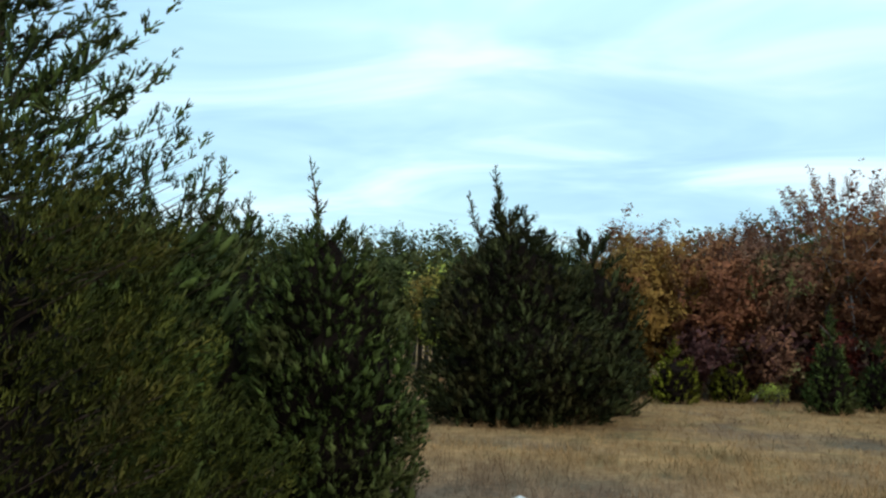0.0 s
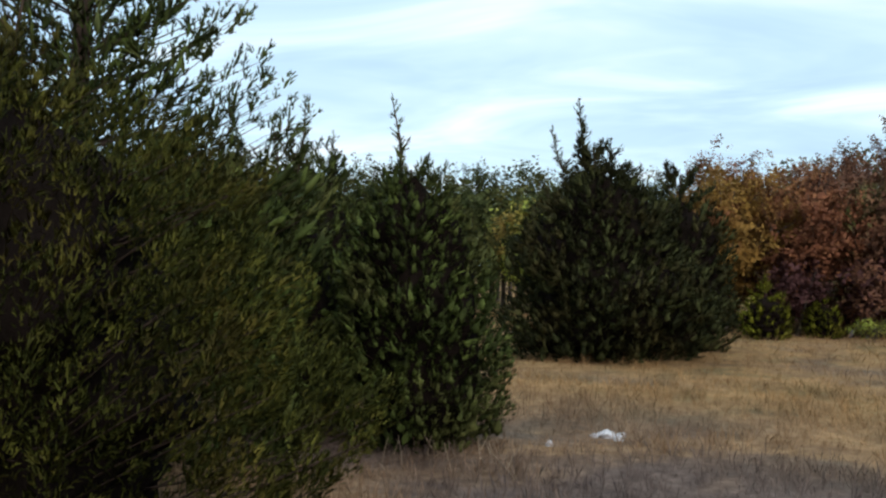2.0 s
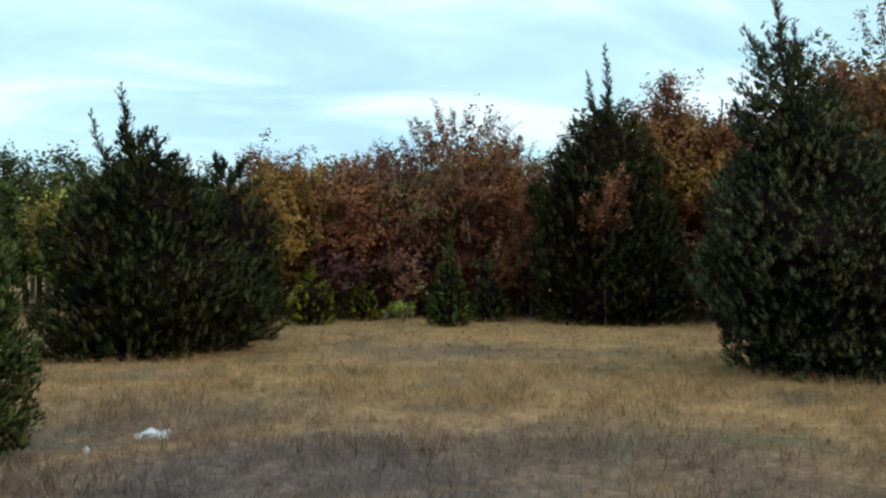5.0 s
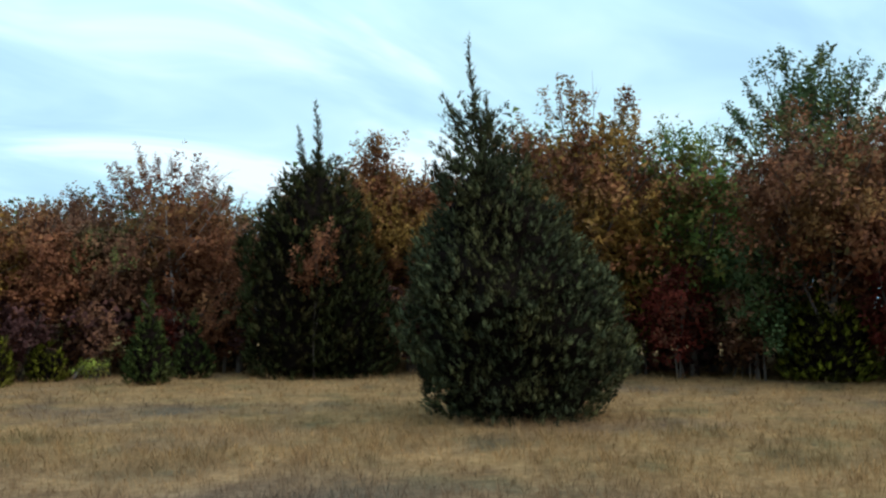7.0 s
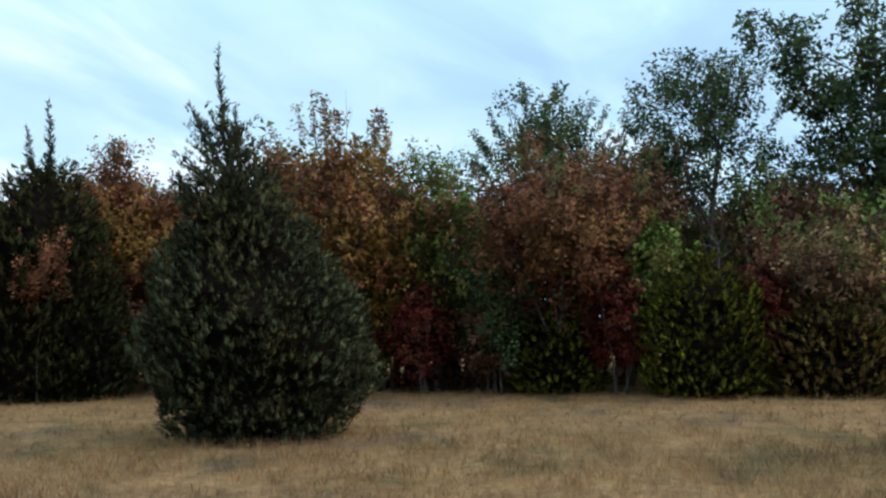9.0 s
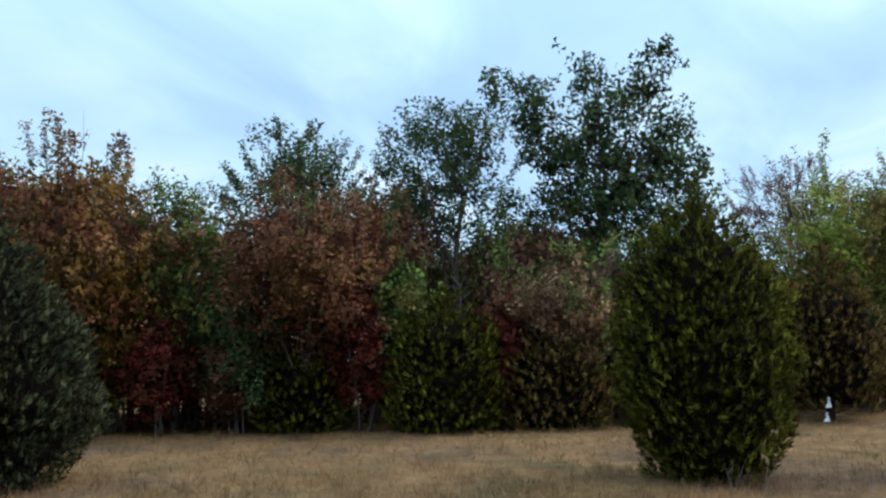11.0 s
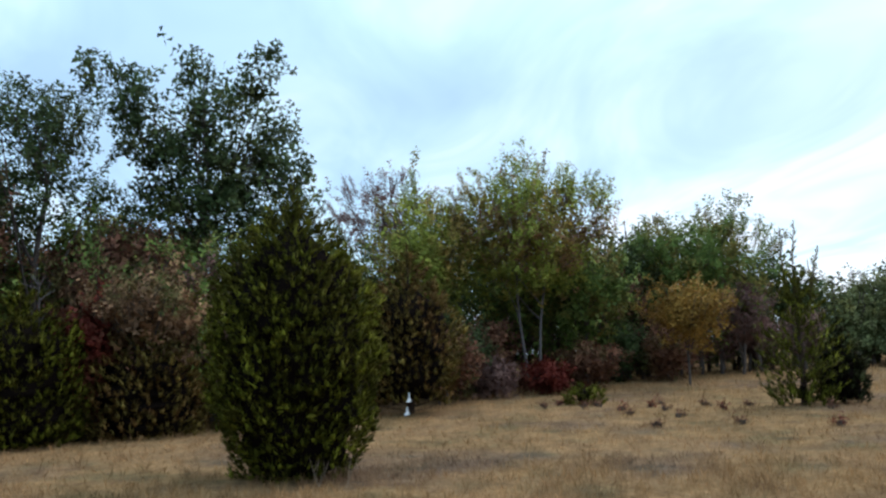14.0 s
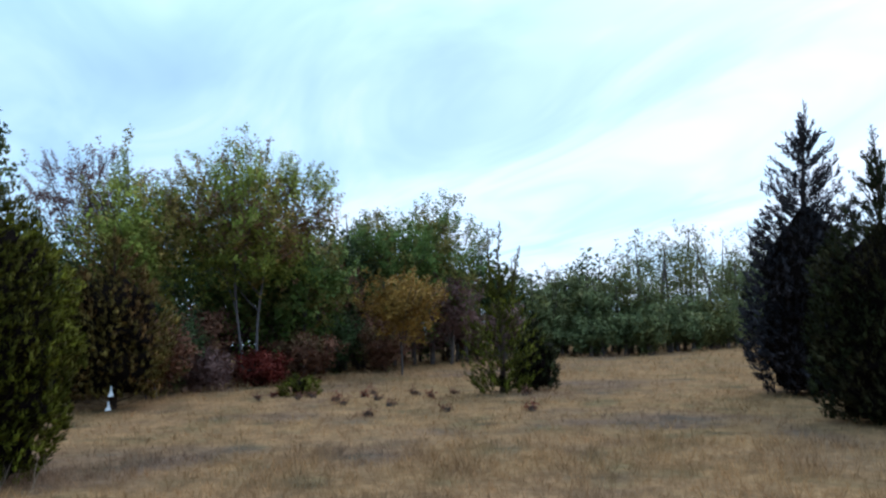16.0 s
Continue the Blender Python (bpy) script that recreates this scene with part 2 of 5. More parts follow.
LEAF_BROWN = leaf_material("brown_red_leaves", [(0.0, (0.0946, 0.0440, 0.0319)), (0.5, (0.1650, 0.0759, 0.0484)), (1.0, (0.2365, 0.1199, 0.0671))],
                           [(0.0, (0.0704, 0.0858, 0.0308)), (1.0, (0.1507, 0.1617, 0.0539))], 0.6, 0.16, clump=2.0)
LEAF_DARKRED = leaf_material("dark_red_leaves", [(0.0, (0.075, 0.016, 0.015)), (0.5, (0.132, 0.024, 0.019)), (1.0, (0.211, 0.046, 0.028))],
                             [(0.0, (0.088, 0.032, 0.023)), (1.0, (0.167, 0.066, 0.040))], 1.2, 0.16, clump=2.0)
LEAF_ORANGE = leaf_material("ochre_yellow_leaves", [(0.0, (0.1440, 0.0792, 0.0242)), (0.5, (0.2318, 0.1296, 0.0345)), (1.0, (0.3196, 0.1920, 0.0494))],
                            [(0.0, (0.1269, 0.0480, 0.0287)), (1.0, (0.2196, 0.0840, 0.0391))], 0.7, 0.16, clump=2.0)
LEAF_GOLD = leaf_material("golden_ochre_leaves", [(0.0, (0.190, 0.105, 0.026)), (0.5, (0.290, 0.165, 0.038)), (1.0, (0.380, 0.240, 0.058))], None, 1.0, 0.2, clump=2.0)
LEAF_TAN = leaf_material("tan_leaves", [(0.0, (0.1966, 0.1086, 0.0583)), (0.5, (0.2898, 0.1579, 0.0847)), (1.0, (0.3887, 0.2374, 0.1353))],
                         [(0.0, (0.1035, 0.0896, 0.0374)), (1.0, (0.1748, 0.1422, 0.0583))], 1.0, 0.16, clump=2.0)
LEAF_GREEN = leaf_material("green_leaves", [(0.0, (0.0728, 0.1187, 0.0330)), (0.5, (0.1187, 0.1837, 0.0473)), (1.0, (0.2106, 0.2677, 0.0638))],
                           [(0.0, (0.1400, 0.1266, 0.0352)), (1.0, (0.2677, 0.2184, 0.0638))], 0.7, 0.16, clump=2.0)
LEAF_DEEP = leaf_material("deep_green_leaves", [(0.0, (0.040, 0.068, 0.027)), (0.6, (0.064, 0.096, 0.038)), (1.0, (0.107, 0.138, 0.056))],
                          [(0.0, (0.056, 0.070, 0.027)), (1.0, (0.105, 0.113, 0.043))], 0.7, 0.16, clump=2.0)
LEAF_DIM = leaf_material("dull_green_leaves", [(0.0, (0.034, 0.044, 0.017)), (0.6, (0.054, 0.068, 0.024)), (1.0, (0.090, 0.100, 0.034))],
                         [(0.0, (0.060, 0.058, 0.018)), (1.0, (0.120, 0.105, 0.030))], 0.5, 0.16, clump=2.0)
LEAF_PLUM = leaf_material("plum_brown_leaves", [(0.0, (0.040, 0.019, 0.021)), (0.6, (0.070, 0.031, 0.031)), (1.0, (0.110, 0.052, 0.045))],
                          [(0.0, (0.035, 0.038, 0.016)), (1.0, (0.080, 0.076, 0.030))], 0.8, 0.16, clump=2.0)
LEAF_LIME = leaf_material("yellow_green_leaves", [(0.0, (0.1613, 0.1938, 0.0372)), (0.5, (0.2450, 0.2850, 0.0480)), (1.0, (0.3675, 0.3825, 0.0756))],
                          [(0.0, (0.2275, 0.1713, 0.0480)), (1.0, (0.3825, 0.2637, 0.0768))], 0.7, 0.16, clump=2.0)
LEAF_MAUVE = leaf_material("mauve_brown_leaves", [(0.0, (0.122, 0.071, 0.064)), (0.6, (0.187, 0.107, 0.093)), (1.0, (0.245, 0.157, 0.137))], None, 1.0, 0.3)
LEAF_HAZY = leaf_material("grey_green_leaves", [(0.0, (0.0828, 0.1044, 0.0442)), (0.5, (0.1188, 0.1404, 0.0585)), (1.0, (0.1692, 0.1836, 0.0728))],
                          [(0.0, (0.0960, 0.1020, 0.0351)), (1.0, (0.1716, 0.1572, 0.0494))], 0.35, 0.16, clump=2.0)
BARK = bark_material("grey_brown_bark", (0.035, 0.028, 0.024), (0.13, 0.105, 0.09))
BARK_PALE = bark_material("pale_grey_bark", (0.06, 0.052, 0.05), (0.19, 0.165, 0.16))
BARK_WHITE = bark_material("bleached_grey_bark", (0.13, 0.12, 0.117), (0.36, 0.335, 0.33))
BARK_CEDAR = bark_material("reddish_cedar_bark", (0.025, 0.016, 0.012), (0.085, 0.058, 0.044))
# near-black colour that stands in for the shade inside the cedars
SHADE_TWIGS = bark_material("shade_dark_dead_twigs", (0.003, 0.0025, 0.002), (0.012, 0.008, 0.006), 16.0)
GROUND, GRASS, STONE, PLASTIC = ground_material(), grass_material(), stone_material(), plastic_material()
STALK = leaf_material("dry_stalks", [(0.0, (0.14, 0.10, 0.07)), (1.0, (0.32, 0.25, 0.18))], None, 1.0, 0.1)


# ---------------------------------------------------------------- mesh helpers
def rise(x, y):
    """The meadow's height: level, then gently uphill to the south-east."""
    s = np.asarray(x, float) * math.sin(radians(130)) + np.asarray(y, float) * math.cos(radians(130))
    up = 4.0 * np.logaddexp(0.0, (s - 10.0) / 4.0)
    return 0.02 * np.minimum(up, 75.0)


def bumpy(x, y):
    return rise(x, y) + 0.02 * np.sin(x * 1.7 + 0.6 * y) * np.sin(y * 1.3 - 0.4 * x) + 0.035 * np.sin(x * 0.43 + 1.0) * np.cos(y * 0.51)


def mesh_of(name, verts, tris, mat, smooth=False, normals=None, tone=None):
    me = bpy.data.meshes.new(name)
    verts, tris = np.asarray(verts, np.float32), np.asarray(tris, np.int32)
    me.vertices.add(len(verts))
    me.vertices.foreach_set("co", verts.ravel())
    me.loops.add(tris.size)
    me.loops.foreach_set("vertex_index", tris.ravel())
    me.polygons.add(len(tris))
    me.polygons.foreach_set("loop_start", np.arange(0, tris.size, 3, dtype=np.int32))
    if smooth:
        me.polygons.foreach_set("use_smooth", np.ones(len(tris), dtype=bool))
    me.update(calc_edges=True)
    if normals is not None:
        # leaves are lit as part of the mass that they grow on
        me.polygons.foreach_set("use_smooth", np.ones(len(tris), dtype=bool))
        me.normals_split_custom_set_from_vertices(normals)
    if tone is not None:
        me.attributes.new("tone", "FLOAT", "POINT").data.foreach_set("value", np.asarray(tone, np.float32))
    me.materials.append(mat)
    return me


def part(name, verts, tris, mat, parent, label="", smooth=False, normals=None, tone=None):
    ob = new(name, mesh_of(name, verts, tris, mat, smooth, normals, tone))
    ob.parent = parent
    if label:
        tagged(ob, label)
    return ob


def root(name, x, y, label, category, group="", z=None):
    ob = new(name)
    ob.empty_display_size = 0.3
    ob.location = (x, y, float(bumpy(x, y)) - 0.02 if z is None else z)
    return tagged(ob, label, category, group)


def frames_of(axes, rng):
    """Right-handed frames whose third axis is the given way, spun at random."""
    w = axes / np.linalg.norm(axes, axis=1, keepdims=True)
    spare = rng.normal(size=w.shape)
    u = np.cross(w, spare)
    u /= np.linalg.norm(u, axis=1, keepdims=True) + 1e-9
    return np.stack([u, np.cross(w, u), w], axis=2)


def spread(templates, places, axes, sizes, rng, widths=None, normals=None):
    """Lays copies of the small template meshes at the places; each stays one connected island."""
    frames = frames_of(axes, rng)
    pick = rng.integers(0, len(templates), len(places))
    widths = np.ones(len(places)) if widths is None else widths
    vs, fs, ns, base = [], [], [], 0
    for k, (tv, tf) in enumerate(templates):
        i = np.nonzero(pick == k)[0]
        if not len(i):
            continue
        scaled = tv[None] * np.stack([sizes[i] * widths[i], sizes[i] * widths[i], sizes[i]], 1)[:, None, :]
        v = np.einsum("nij,nvj->nvi", frames[i], scaled) + places[i][:, None, :]
        f = np.repeat(tf[None], len(i), 0)
        if normals is not None:
            # every face looks the way of its mass
            lie = np.cross(v[:, tf[:, 1]] - v[:, tf[:, 0]], v[:, tf[:, 2]] - v[:, tf[:, 0]])
            away = np.einsum("nfi,ni->nf", lie, normals[i, :3]) < 0
            f = np.where(away[:, :, None], f[:, :, ::-1], f)
            tilt = normals[i, :3][:, None] + 0.35 * rng.normal(size=(len(i), 1, 3))
            tilt = np.concatenate([tilt / np.linalg.norm(tilt, axis=2, keepdims=True), normals[i, 3:][:, None]], 2)
            ns.append(np.repeat(tilt, len(tv), 1).reshape(-1, tilt.shape[2]))
        f = f + (np.arange(len(i)) * len(tv))[:, None, None] + base
        vs.append(v.reshape(-1, 3))
        fs.append(f.reshape(-1, 3))
        base += len(i) * len(tv)
    if normals is not None:
        return np.concatenate(vs), np.concatenate(fs), np.concatenate(ns)
    return np.concatenate(vs), np.concatenate(fs)


def merge3(pieces):
    """Joins pieces that carry normals."""
    v, f = merge(*[p[:2] for p in pieces])
    return v, f, np.concatenate([p[2] for p in pieces])


def merge(*pieces):
    vs, fs, base = [], [], 0
    for v, f in pieces:
        vs.append(v)
        fs.append(np.asarray(f) + base)
        base += len(v)
    return np.concatenate(vs), np.concatenate(fs)


def plume(rng, nodes, sides, reach=0.34, wide=0.34, slim=False):
    """A cedar tuft: a stem set all round with plump scale-leaved twigs that point forward, joined at the stem. Length 1 along z."""
    stem = np.zeros((nodes + 1, 3))
    stem[:, 2] = np.linspace(0, 1.0, nodes + 1) ** 0.9
    stem[1:, :2] = np.cumsum(rng.normal(0, 0.025, (nodes, 2)), 0)
    verts, tris = [*stem], []
    for k in range(nodes):
        s = k / nodes
        for j in range(sides):
            turn = 2 * math.pi * (j + rng.random() * 0.6) / sides + k * 1.3
            far = reach * (0.55 + 0.75 * math.sin(math.pi * min(1, s * 0.85 + 0.18))) * (1 - 0.45 * s) * rng.uniform(0.65, 1.3)
            ahead = np.array([math.cos(turn), math.sin(turn), rng.uniform(0.55, 1.25) + s])
            ahead *= far / np.linalg.norm(ahead)
            side = np.cross(ahead, rng.normal(size=3))
            side *= far * wide * 0.5 / (np.linalg.norm(side) + 1e-9)
            a = len(verts)
            if slim:
                verts += [stem[k] + side + ahead * 0.2, stem[k] + ahead]
                tris += [(k, a, a + 1)]
                continue
            verts += [stem[k] + ahead * 0.5 + side, stem[k] + ahead, stem[k] + ahead * 0.5 - side]
            tris += [(k, a, a + 1), (k, a + 1, a + 2)]
    a = len(verts)
    verts += [stem[-2] + np.array([0.02, 0.0, 0.03]), stem[-1] + np.array([0.02, 0.0, 0.12])]
    tris += [(nodes - 1, a, a + 1)]
    return np.array(verts), np.array(tris)


def sprig(rng, cords, thick, splay):
    """A cedar spray: plump tapered cords of scale leaves that fork forward from one stem. Length 1 along z."""
    verts, tris = [], []
    for k in range(cords):
        turn = k * 2.4 + rng.random()
        foot = np.array([0, 0, 0.0 if k == 0 else rng.uniform(0.0, 0.5)])
        way = np.array([math.cos(turn) * splay, math.sin(turn) * splay, 1.0]) * rng.uniform(0.38, 0.62)
        if k == 0:
            way = np.array([0.0, 0.0, 1.0])
        u = np.cross(way, np.array([0.3, 0.9, 0.1]))
        u /= np.linalg.norm(u)
        v = np.cross(way, u) / np.linalg.norm(way)
        a = len(verts)
        verts += [foot + way * 0.1 + thick * (math.cos(q) * u + math.sin(q) * v) for q in (0.3, 2.4, 4.5)] + [foot + way + np.array([0, 0, 0.05])]
        tris += [(a + 3, a, a + 1), (a + 3, a + 1, a + 2), (a + 3, a + 2, a)]
    return np.array(verts), np.array(tris)


def leafy(rng, leaves, leaf=0.3, wide=0.55):
    """A shoot of pointed leaves set round a line. Length 1 along z."""
    verts, tris = [], []
    for k in range(leaves):
        joint = np.array([rng.normal(0, 0.05), rng.normal(0, 0.05), 0.92 * k / (leaves - 1)])
        turn = k * 2.4 + rng.random()
        out = np.array([math.cos(turn), math.sin(turn), rng.uniform(-0.4, 1.0)])
        out /= np.linalg.norm(out)
        side = np.cross(out, rng.normal(size=3))
        side *= leaf * wide * 0.5 / np.linalg.norm(side)
        out *= leaf * rng.uniform(0.7, 1.3)
        a = len(verts)
        verts += [joint, joint + out * 0.75 + side, joint + out * 1.05 - side * 0.8]
        tris += [(a, a + 1, a + 2)]
    return np.array(verts), np.array(tris)


def tube(points, radii, sides=6):
    points, radii = np.asarray(points, float), np.asarray(radii, float)
    way = np.gradient(points, axis=0)
    way /= np.linalg.norm(way, axis=1, keepdims=True) + 1e-9
    spare = np.where(np.abs(way[:, 2:3]) > 0.9, np.array([[1.0, 0, 0]]), np.array([[0, 0, 1.0]]))
    u = np.cross(way, spare)
    u /= np.linalg.norm(u, axis=1, keepdims=True)
    v = np.cross(way, u)
    turn = np.linspace(0, 2 * math.pi, sides, endpoint=False)
    ring = points[:, None] + radii[:, None, None] * (np.cos(turn)[None, :, None] * u[:, None] + np.sin(turn)[None, :, None] * v[:, None])
    n = len(points)
    tris = []
    for i in range(n - 1):
        for j in range(sides):
            a, b = i * sides + j, i * sides + (j + 1) % sides
            tris += [(a, b, b + sides), (a, b + sides, a + sides)]
    return ring.reshape(-1, 3), np.array(tris)


RNG = np.random.default_rng(7)
PLUMES_NEAR = [sprig(RNG, 2, 0.085, 0.7) for _ in range(8)]
PLUMES = [sprig(RNG, 2, 0.12, 0.6) for _ in range(8)]
PLUMES_FAR = [sprig(RNG, 1, 0.16, 0.7) for _ in range(8)]
DEAD = [plume(RNG, 3, 2, 0.5, 0.12) for _ in range(8)]
SHOOTS = [leafy(RNG, 6, 0.40, 0.85) for _ in range(8)]
SHOOTS_BIG = [leafy(RNG, 6, 0.46, 0.90) for _ in range(8)]


# ---------------------------------------------------------------- trees
EGG = ((0, 0.68), (0.12, 0.92), (0.30, 1.0), (0.475, 0.90), (0.67, 0.78), (0.81, 0.60), (0.93, 0.40), (1.0, 0.10))
CONE = ((0, 0.80), (0.10, 0.97), (0.22, 1.0), (0.40, 0.86), (0.60, 0.62), (0.80, 0.36), (0.93, 0.18), (1.0, 0.04))
DOME = ((0, 0.82), (0.15, 0.98), (0.35, 1.0), (0.60, 0.92), (0.80, 0.70), (0.93, 0.44), (1.0, 0.12))


def apart(points, gap):
    """Picks points, in their order, that keep the given gaps from each other."""
    kept = np.empty((len(points), 3))
    which, n = [], 0
    for i, p in enumerate(points):
        if n and np.min(np.sum((kept[:n] - p) ** 2, axis=1)) < gap[i] ** 2:
            continue
        kept[n] = p
        which.append(i)
        n += 1
    return np.array(which, int)


def tuft_body(sides=4):
    """The close-set middle of a tuft: a plump flame with an uneven skin, length 1 along z."""
    rings = ((0.0, 0.3), (0.38, 1.0), (0.78, 0.5))
    v = [(r * math.cos(2 * math.pi * (j + 0.5 * i) / sides), r * math.sin(2 * math.pi * (j + 0.5 * i) / sides), z) for i, (z, r) in enumerate(rings) for j in range(sides)] + [(0, 0, 1.06)]
    f = []
    for i in range(len(rings) - 1):
        for j in range(sides):
            a, b = i * sides + j, i * sides + (j + 1) % sides
            f += [(a, b, a + sides), (b, b + sides, a + sides)]
    top = len(rings) * sides
    f += [(top - sides + j, top - sides + (j + 1) % sides, top) for j in range(sides)]
    return np.array(v), np.array(f)


BODY = tuft_body()


def tufts(rng, tips, ways, lengths, counts, fat, spray, sets, body=0.36):
    """Flame-shaped tufts: a dense middle, set all over with forward-pointing sprays, drawn out to a tip that bends upward."""
    tone = rng.random(len(tips))
    feet = tips - ways * lengths[:, None]
    pieces = []
    if body:
        bv, bf = BODY
        frames = frames_of(ways, rng)
        rough = 1 + rng.normal(0, 0.38, (len(tips), len(bv), 1)) * np.array([1, 1, 0.15])
        local = bv[None] * rough * np.stack([lengths * fat * body, lengths * fat * body, lengths * 0.74], 1)[:, None]
        v = np.einsum("nij,nvj->nvi", frames, local) + feet[:, None]
        v[:, :, 2] += 0.12 * lengths[:, None] * bv[None, :, 2] ** 2
        v[:, :, 2] = np.maximum(v[:, :, 2], 0.02)
        look_out = bv * np.array([1, 1, 0]) + np.array([0, 0, 1.0]) * (bv[:, 2:3] - 0.35) * 0.9
        nrm = np.einsum("nij,vj->nvi", frames, look_out) + np.array([0, 0, 0.2]) + rng.normal(0, 0.25, v.shape)
        nrm /= np.linalg.norm(nrm, axis=2, keepdims=True)
        own = np.clip(tone[:, None] * 0.7 + 0.3 * rng.random((len(tips), len(bv))), 0, 1)
        f = bf[None] + (np.arange(len(tips)) * len(bv))[:, None, None]
        pieces.append((v.reshape(-1, 3), f.reshape(-1, 3), np.concatenate([nrm, own[:, :, None]], 2).reshape(-1, 4)))
    which = np.repeat(np.arange(len(tips)), counts)
    s = rng.random(len(which)) ** 0.8
    w = ways[which]
    round_about = np.cross(w, rng.normal(size=w.shape))
    round_about /= np.linalg.norm(round_about, axis=1, keepdims=True) + 1e-9
    wide = lengths[which] * fat * np.interp(s, [0, 0.22, 0.5, 0.76, 1], [0.25, 0.85, 1.0, 0.6, 0.1]) * rng.uniform(0.45, 0.95, len(which))
    places = feet[which] + w * (lengths[which] * 0.86 * s)[:, None] + round_about * wide[:, None]
    places[:, 2] = np.maximum(places[:, 2] + 0.12 * lengths[which] * s ** 2, 0.03 + 0.06 * rng.random(len(which)))
    axes = w * (0.8 + 0.5 * s)[:, None] + round_about * (0.75 - 0.5 * s)[:, None] + np.array([0, 0, 0.25]) + rng.normal(0, 0.16, w.shape)
    sizes = spray * rng.uniform(0.65, 1.35, len(which)) * np.clip(lengths[which] / np.mean(lengths), 0.7, 1.25)
    shine = round_about * (1.0 - 0.5 * s)[:, None] + w * 0.35 + np.array([0, 0, 0.25])
    # each tuft has a tone of its own, each spray differs a little
    own = np.clip(0.65 * tone[which] + 0.35 * rng.random(len(which)), 0, 1)
    pieces.append(spread(sets, places, axes, sizes, rng, normals=np.concatenate([shine / np.linalg.norm(shine, axis=1, keepdims=True), own[:, None]], 1)))
    return merge3(pieces)


def cedar(x, y, height, radius, mat, label, seed, profile=CONE, spacing=0.135, clump=0.155, sprays=18, spray=0.056, fat=0.50, sets=None, lean=0.0,
          tops=((0.88, 0.0, 0.25, 0.13),), clear=0.02, core=0.67, open_from=0.80, loose=0.5, uneven=1.0, upright=0.75, body=0.40, thin=0.8, name="cedar_tree", group="cedars of the meadow"):
    """A red cedar: trunk, boughs and a crown of separate tufts over a near-black core for the shade inside. profile:
    shares of the height and of the radius;
    lean: how far its top stands to the side; open_from: the share of the height from which the sky shows through; tops:
    thin leaders (share of the height at their foot, aside, rise over the crown, width)."""
    rng = np.random.default_rng(seed)
    tree = root(name, x, y, label, "tree", group)
    sets = sets or PLUMES
    right = np.array([y, -x, 0.0]) / math.hypot(x, y)
    marks, shares = np.array(profile).T

    def axis(u):
        u = np.atleast_1d(u)
        return right * (lean * u ** 1.7)[:, None] + np.array([0, 0, height]) * u[:, None]

    waves = [(rng.integers(1, 6), rng.uniform(0, 6.28), rng.uniform(2, 9), rng.uniform(0, 6.28), uneven * rng.uniform(0.02, 0.055)) for _ in range(7)]

    def girth(u, turn):
        k = sum(a * np.cos(m * turn + p) * np.cos(q * u * 3 + s) for m, p, q, s, a in waves)
        return radius * np.interp(u, marks, shares) * (1 + k)

    def around(turn):
        return np.stack([np.cos(turn), np.sin(turn), np.zeros_like(turn)], 1)

    # tufts well apart over the crown, and a sparser layer behind them; the side away from the open meadow is thinner
    def layer(near, far, gap):
        pool = int(8 * 2 * math.pi * radius * height * 0.7 / gap ** 2)
        u = clear + (0.99 - clear) * rng.random(pool)
        u = u[rng.random(pool) < np.maximum(np.interp(u, marks, shares), 0.2)]
        turn = rng.random(len(u)) * 2 * math.pi
        reach = girth(u, turn) * rng.uniform(near, far, len(u)) + 0.02
        spot = axis(u) + around(turn) * reach[:, None]
        facing = -np.cos(turn - math.atan2(y, x))
        kept = apart(spot, gap * np.where(facing > -0.25, 1.0, 2.2) * rng.uniform(0.8, 1.25, len(u)) * np.where(u > open_from, 1.25 + 0.7 * loose, 1.0))
        return np.stack([u, turn, reach], 1)[kept]

    found = np.concatenate([layer(0.84, 1.04, spacing), layer(0.60, 0.76, spacing * 1.35)])
    us, turn, reach = found.T
    airy = us > open_from
    out = around(turn)
    tips = axis(us) + out * reach[:, None]
    tilt = upright * rng.uniform(0.3, 1.7, len(us)) + 0.55 * us
    ways = out + np.array([0, 0, 1.0]) * tilt[:, None] + rng.normal(0, 0.32, (len(us), 3))
    ways /= np.linalg.norm(ways, axis=1, keepdims=True)
    lengths = np.minimum(clump * rng.uniform(0.7, 1.35, len(us)), 0.1 + reach * 0.9)
    tips = tips + ways * (0.10 * lengths)[:, None]
    counts = np.maximum(5, sprays * rng.uniform(0.75, 1.25, len(us))).astype(int)
    pieces = []
    if (~airy).any():
        pieces.append(tufts(rng, tips[~airy], ways[~airy], lengths[~airy], counts[~airy], fat, spray, sets, body))
    feet = axis(np.maximum(us - 0.05 - 0.25 * reach / height, 0.02))
    if airy.any():
        # open boughs: smaller tufts strung along each one, turned up at the tip
        n = 7
        q = np.tile(np.linspace(0.30, 1.0, n), airy.sum()) + rng.normal(0, 0.05, n * airy.sum())
        i = np.repeat(np.nonzero(airy)[0], n)
        spot = feet[i] + (tips[i] - feet[i]) * q[:, None] - np.array([0, 0, 0.28]) * (reach[i] * q * (1 - q))[:, None]
        w = ways[i] + rng.normal(0, 0.5, (len(i), 3)) + np.array([0, 0, 0.35])
        w /= np.linalg.norm(w, axis=1, keepdims=True)
        size = lengths[i] * rng.uniform(0.5, 0.9, len(i)) * (1.15 - 0.35 * q)
        pieces.append(tufts(rng, spot + w * (size * 0.6)[:, None], w, size, np.maximum(3, counts[i] * (0.62 - 0.3 * loose)).astype(int), fat * 0.85, spray * 0.95, sets, 0.35))
    wood = []
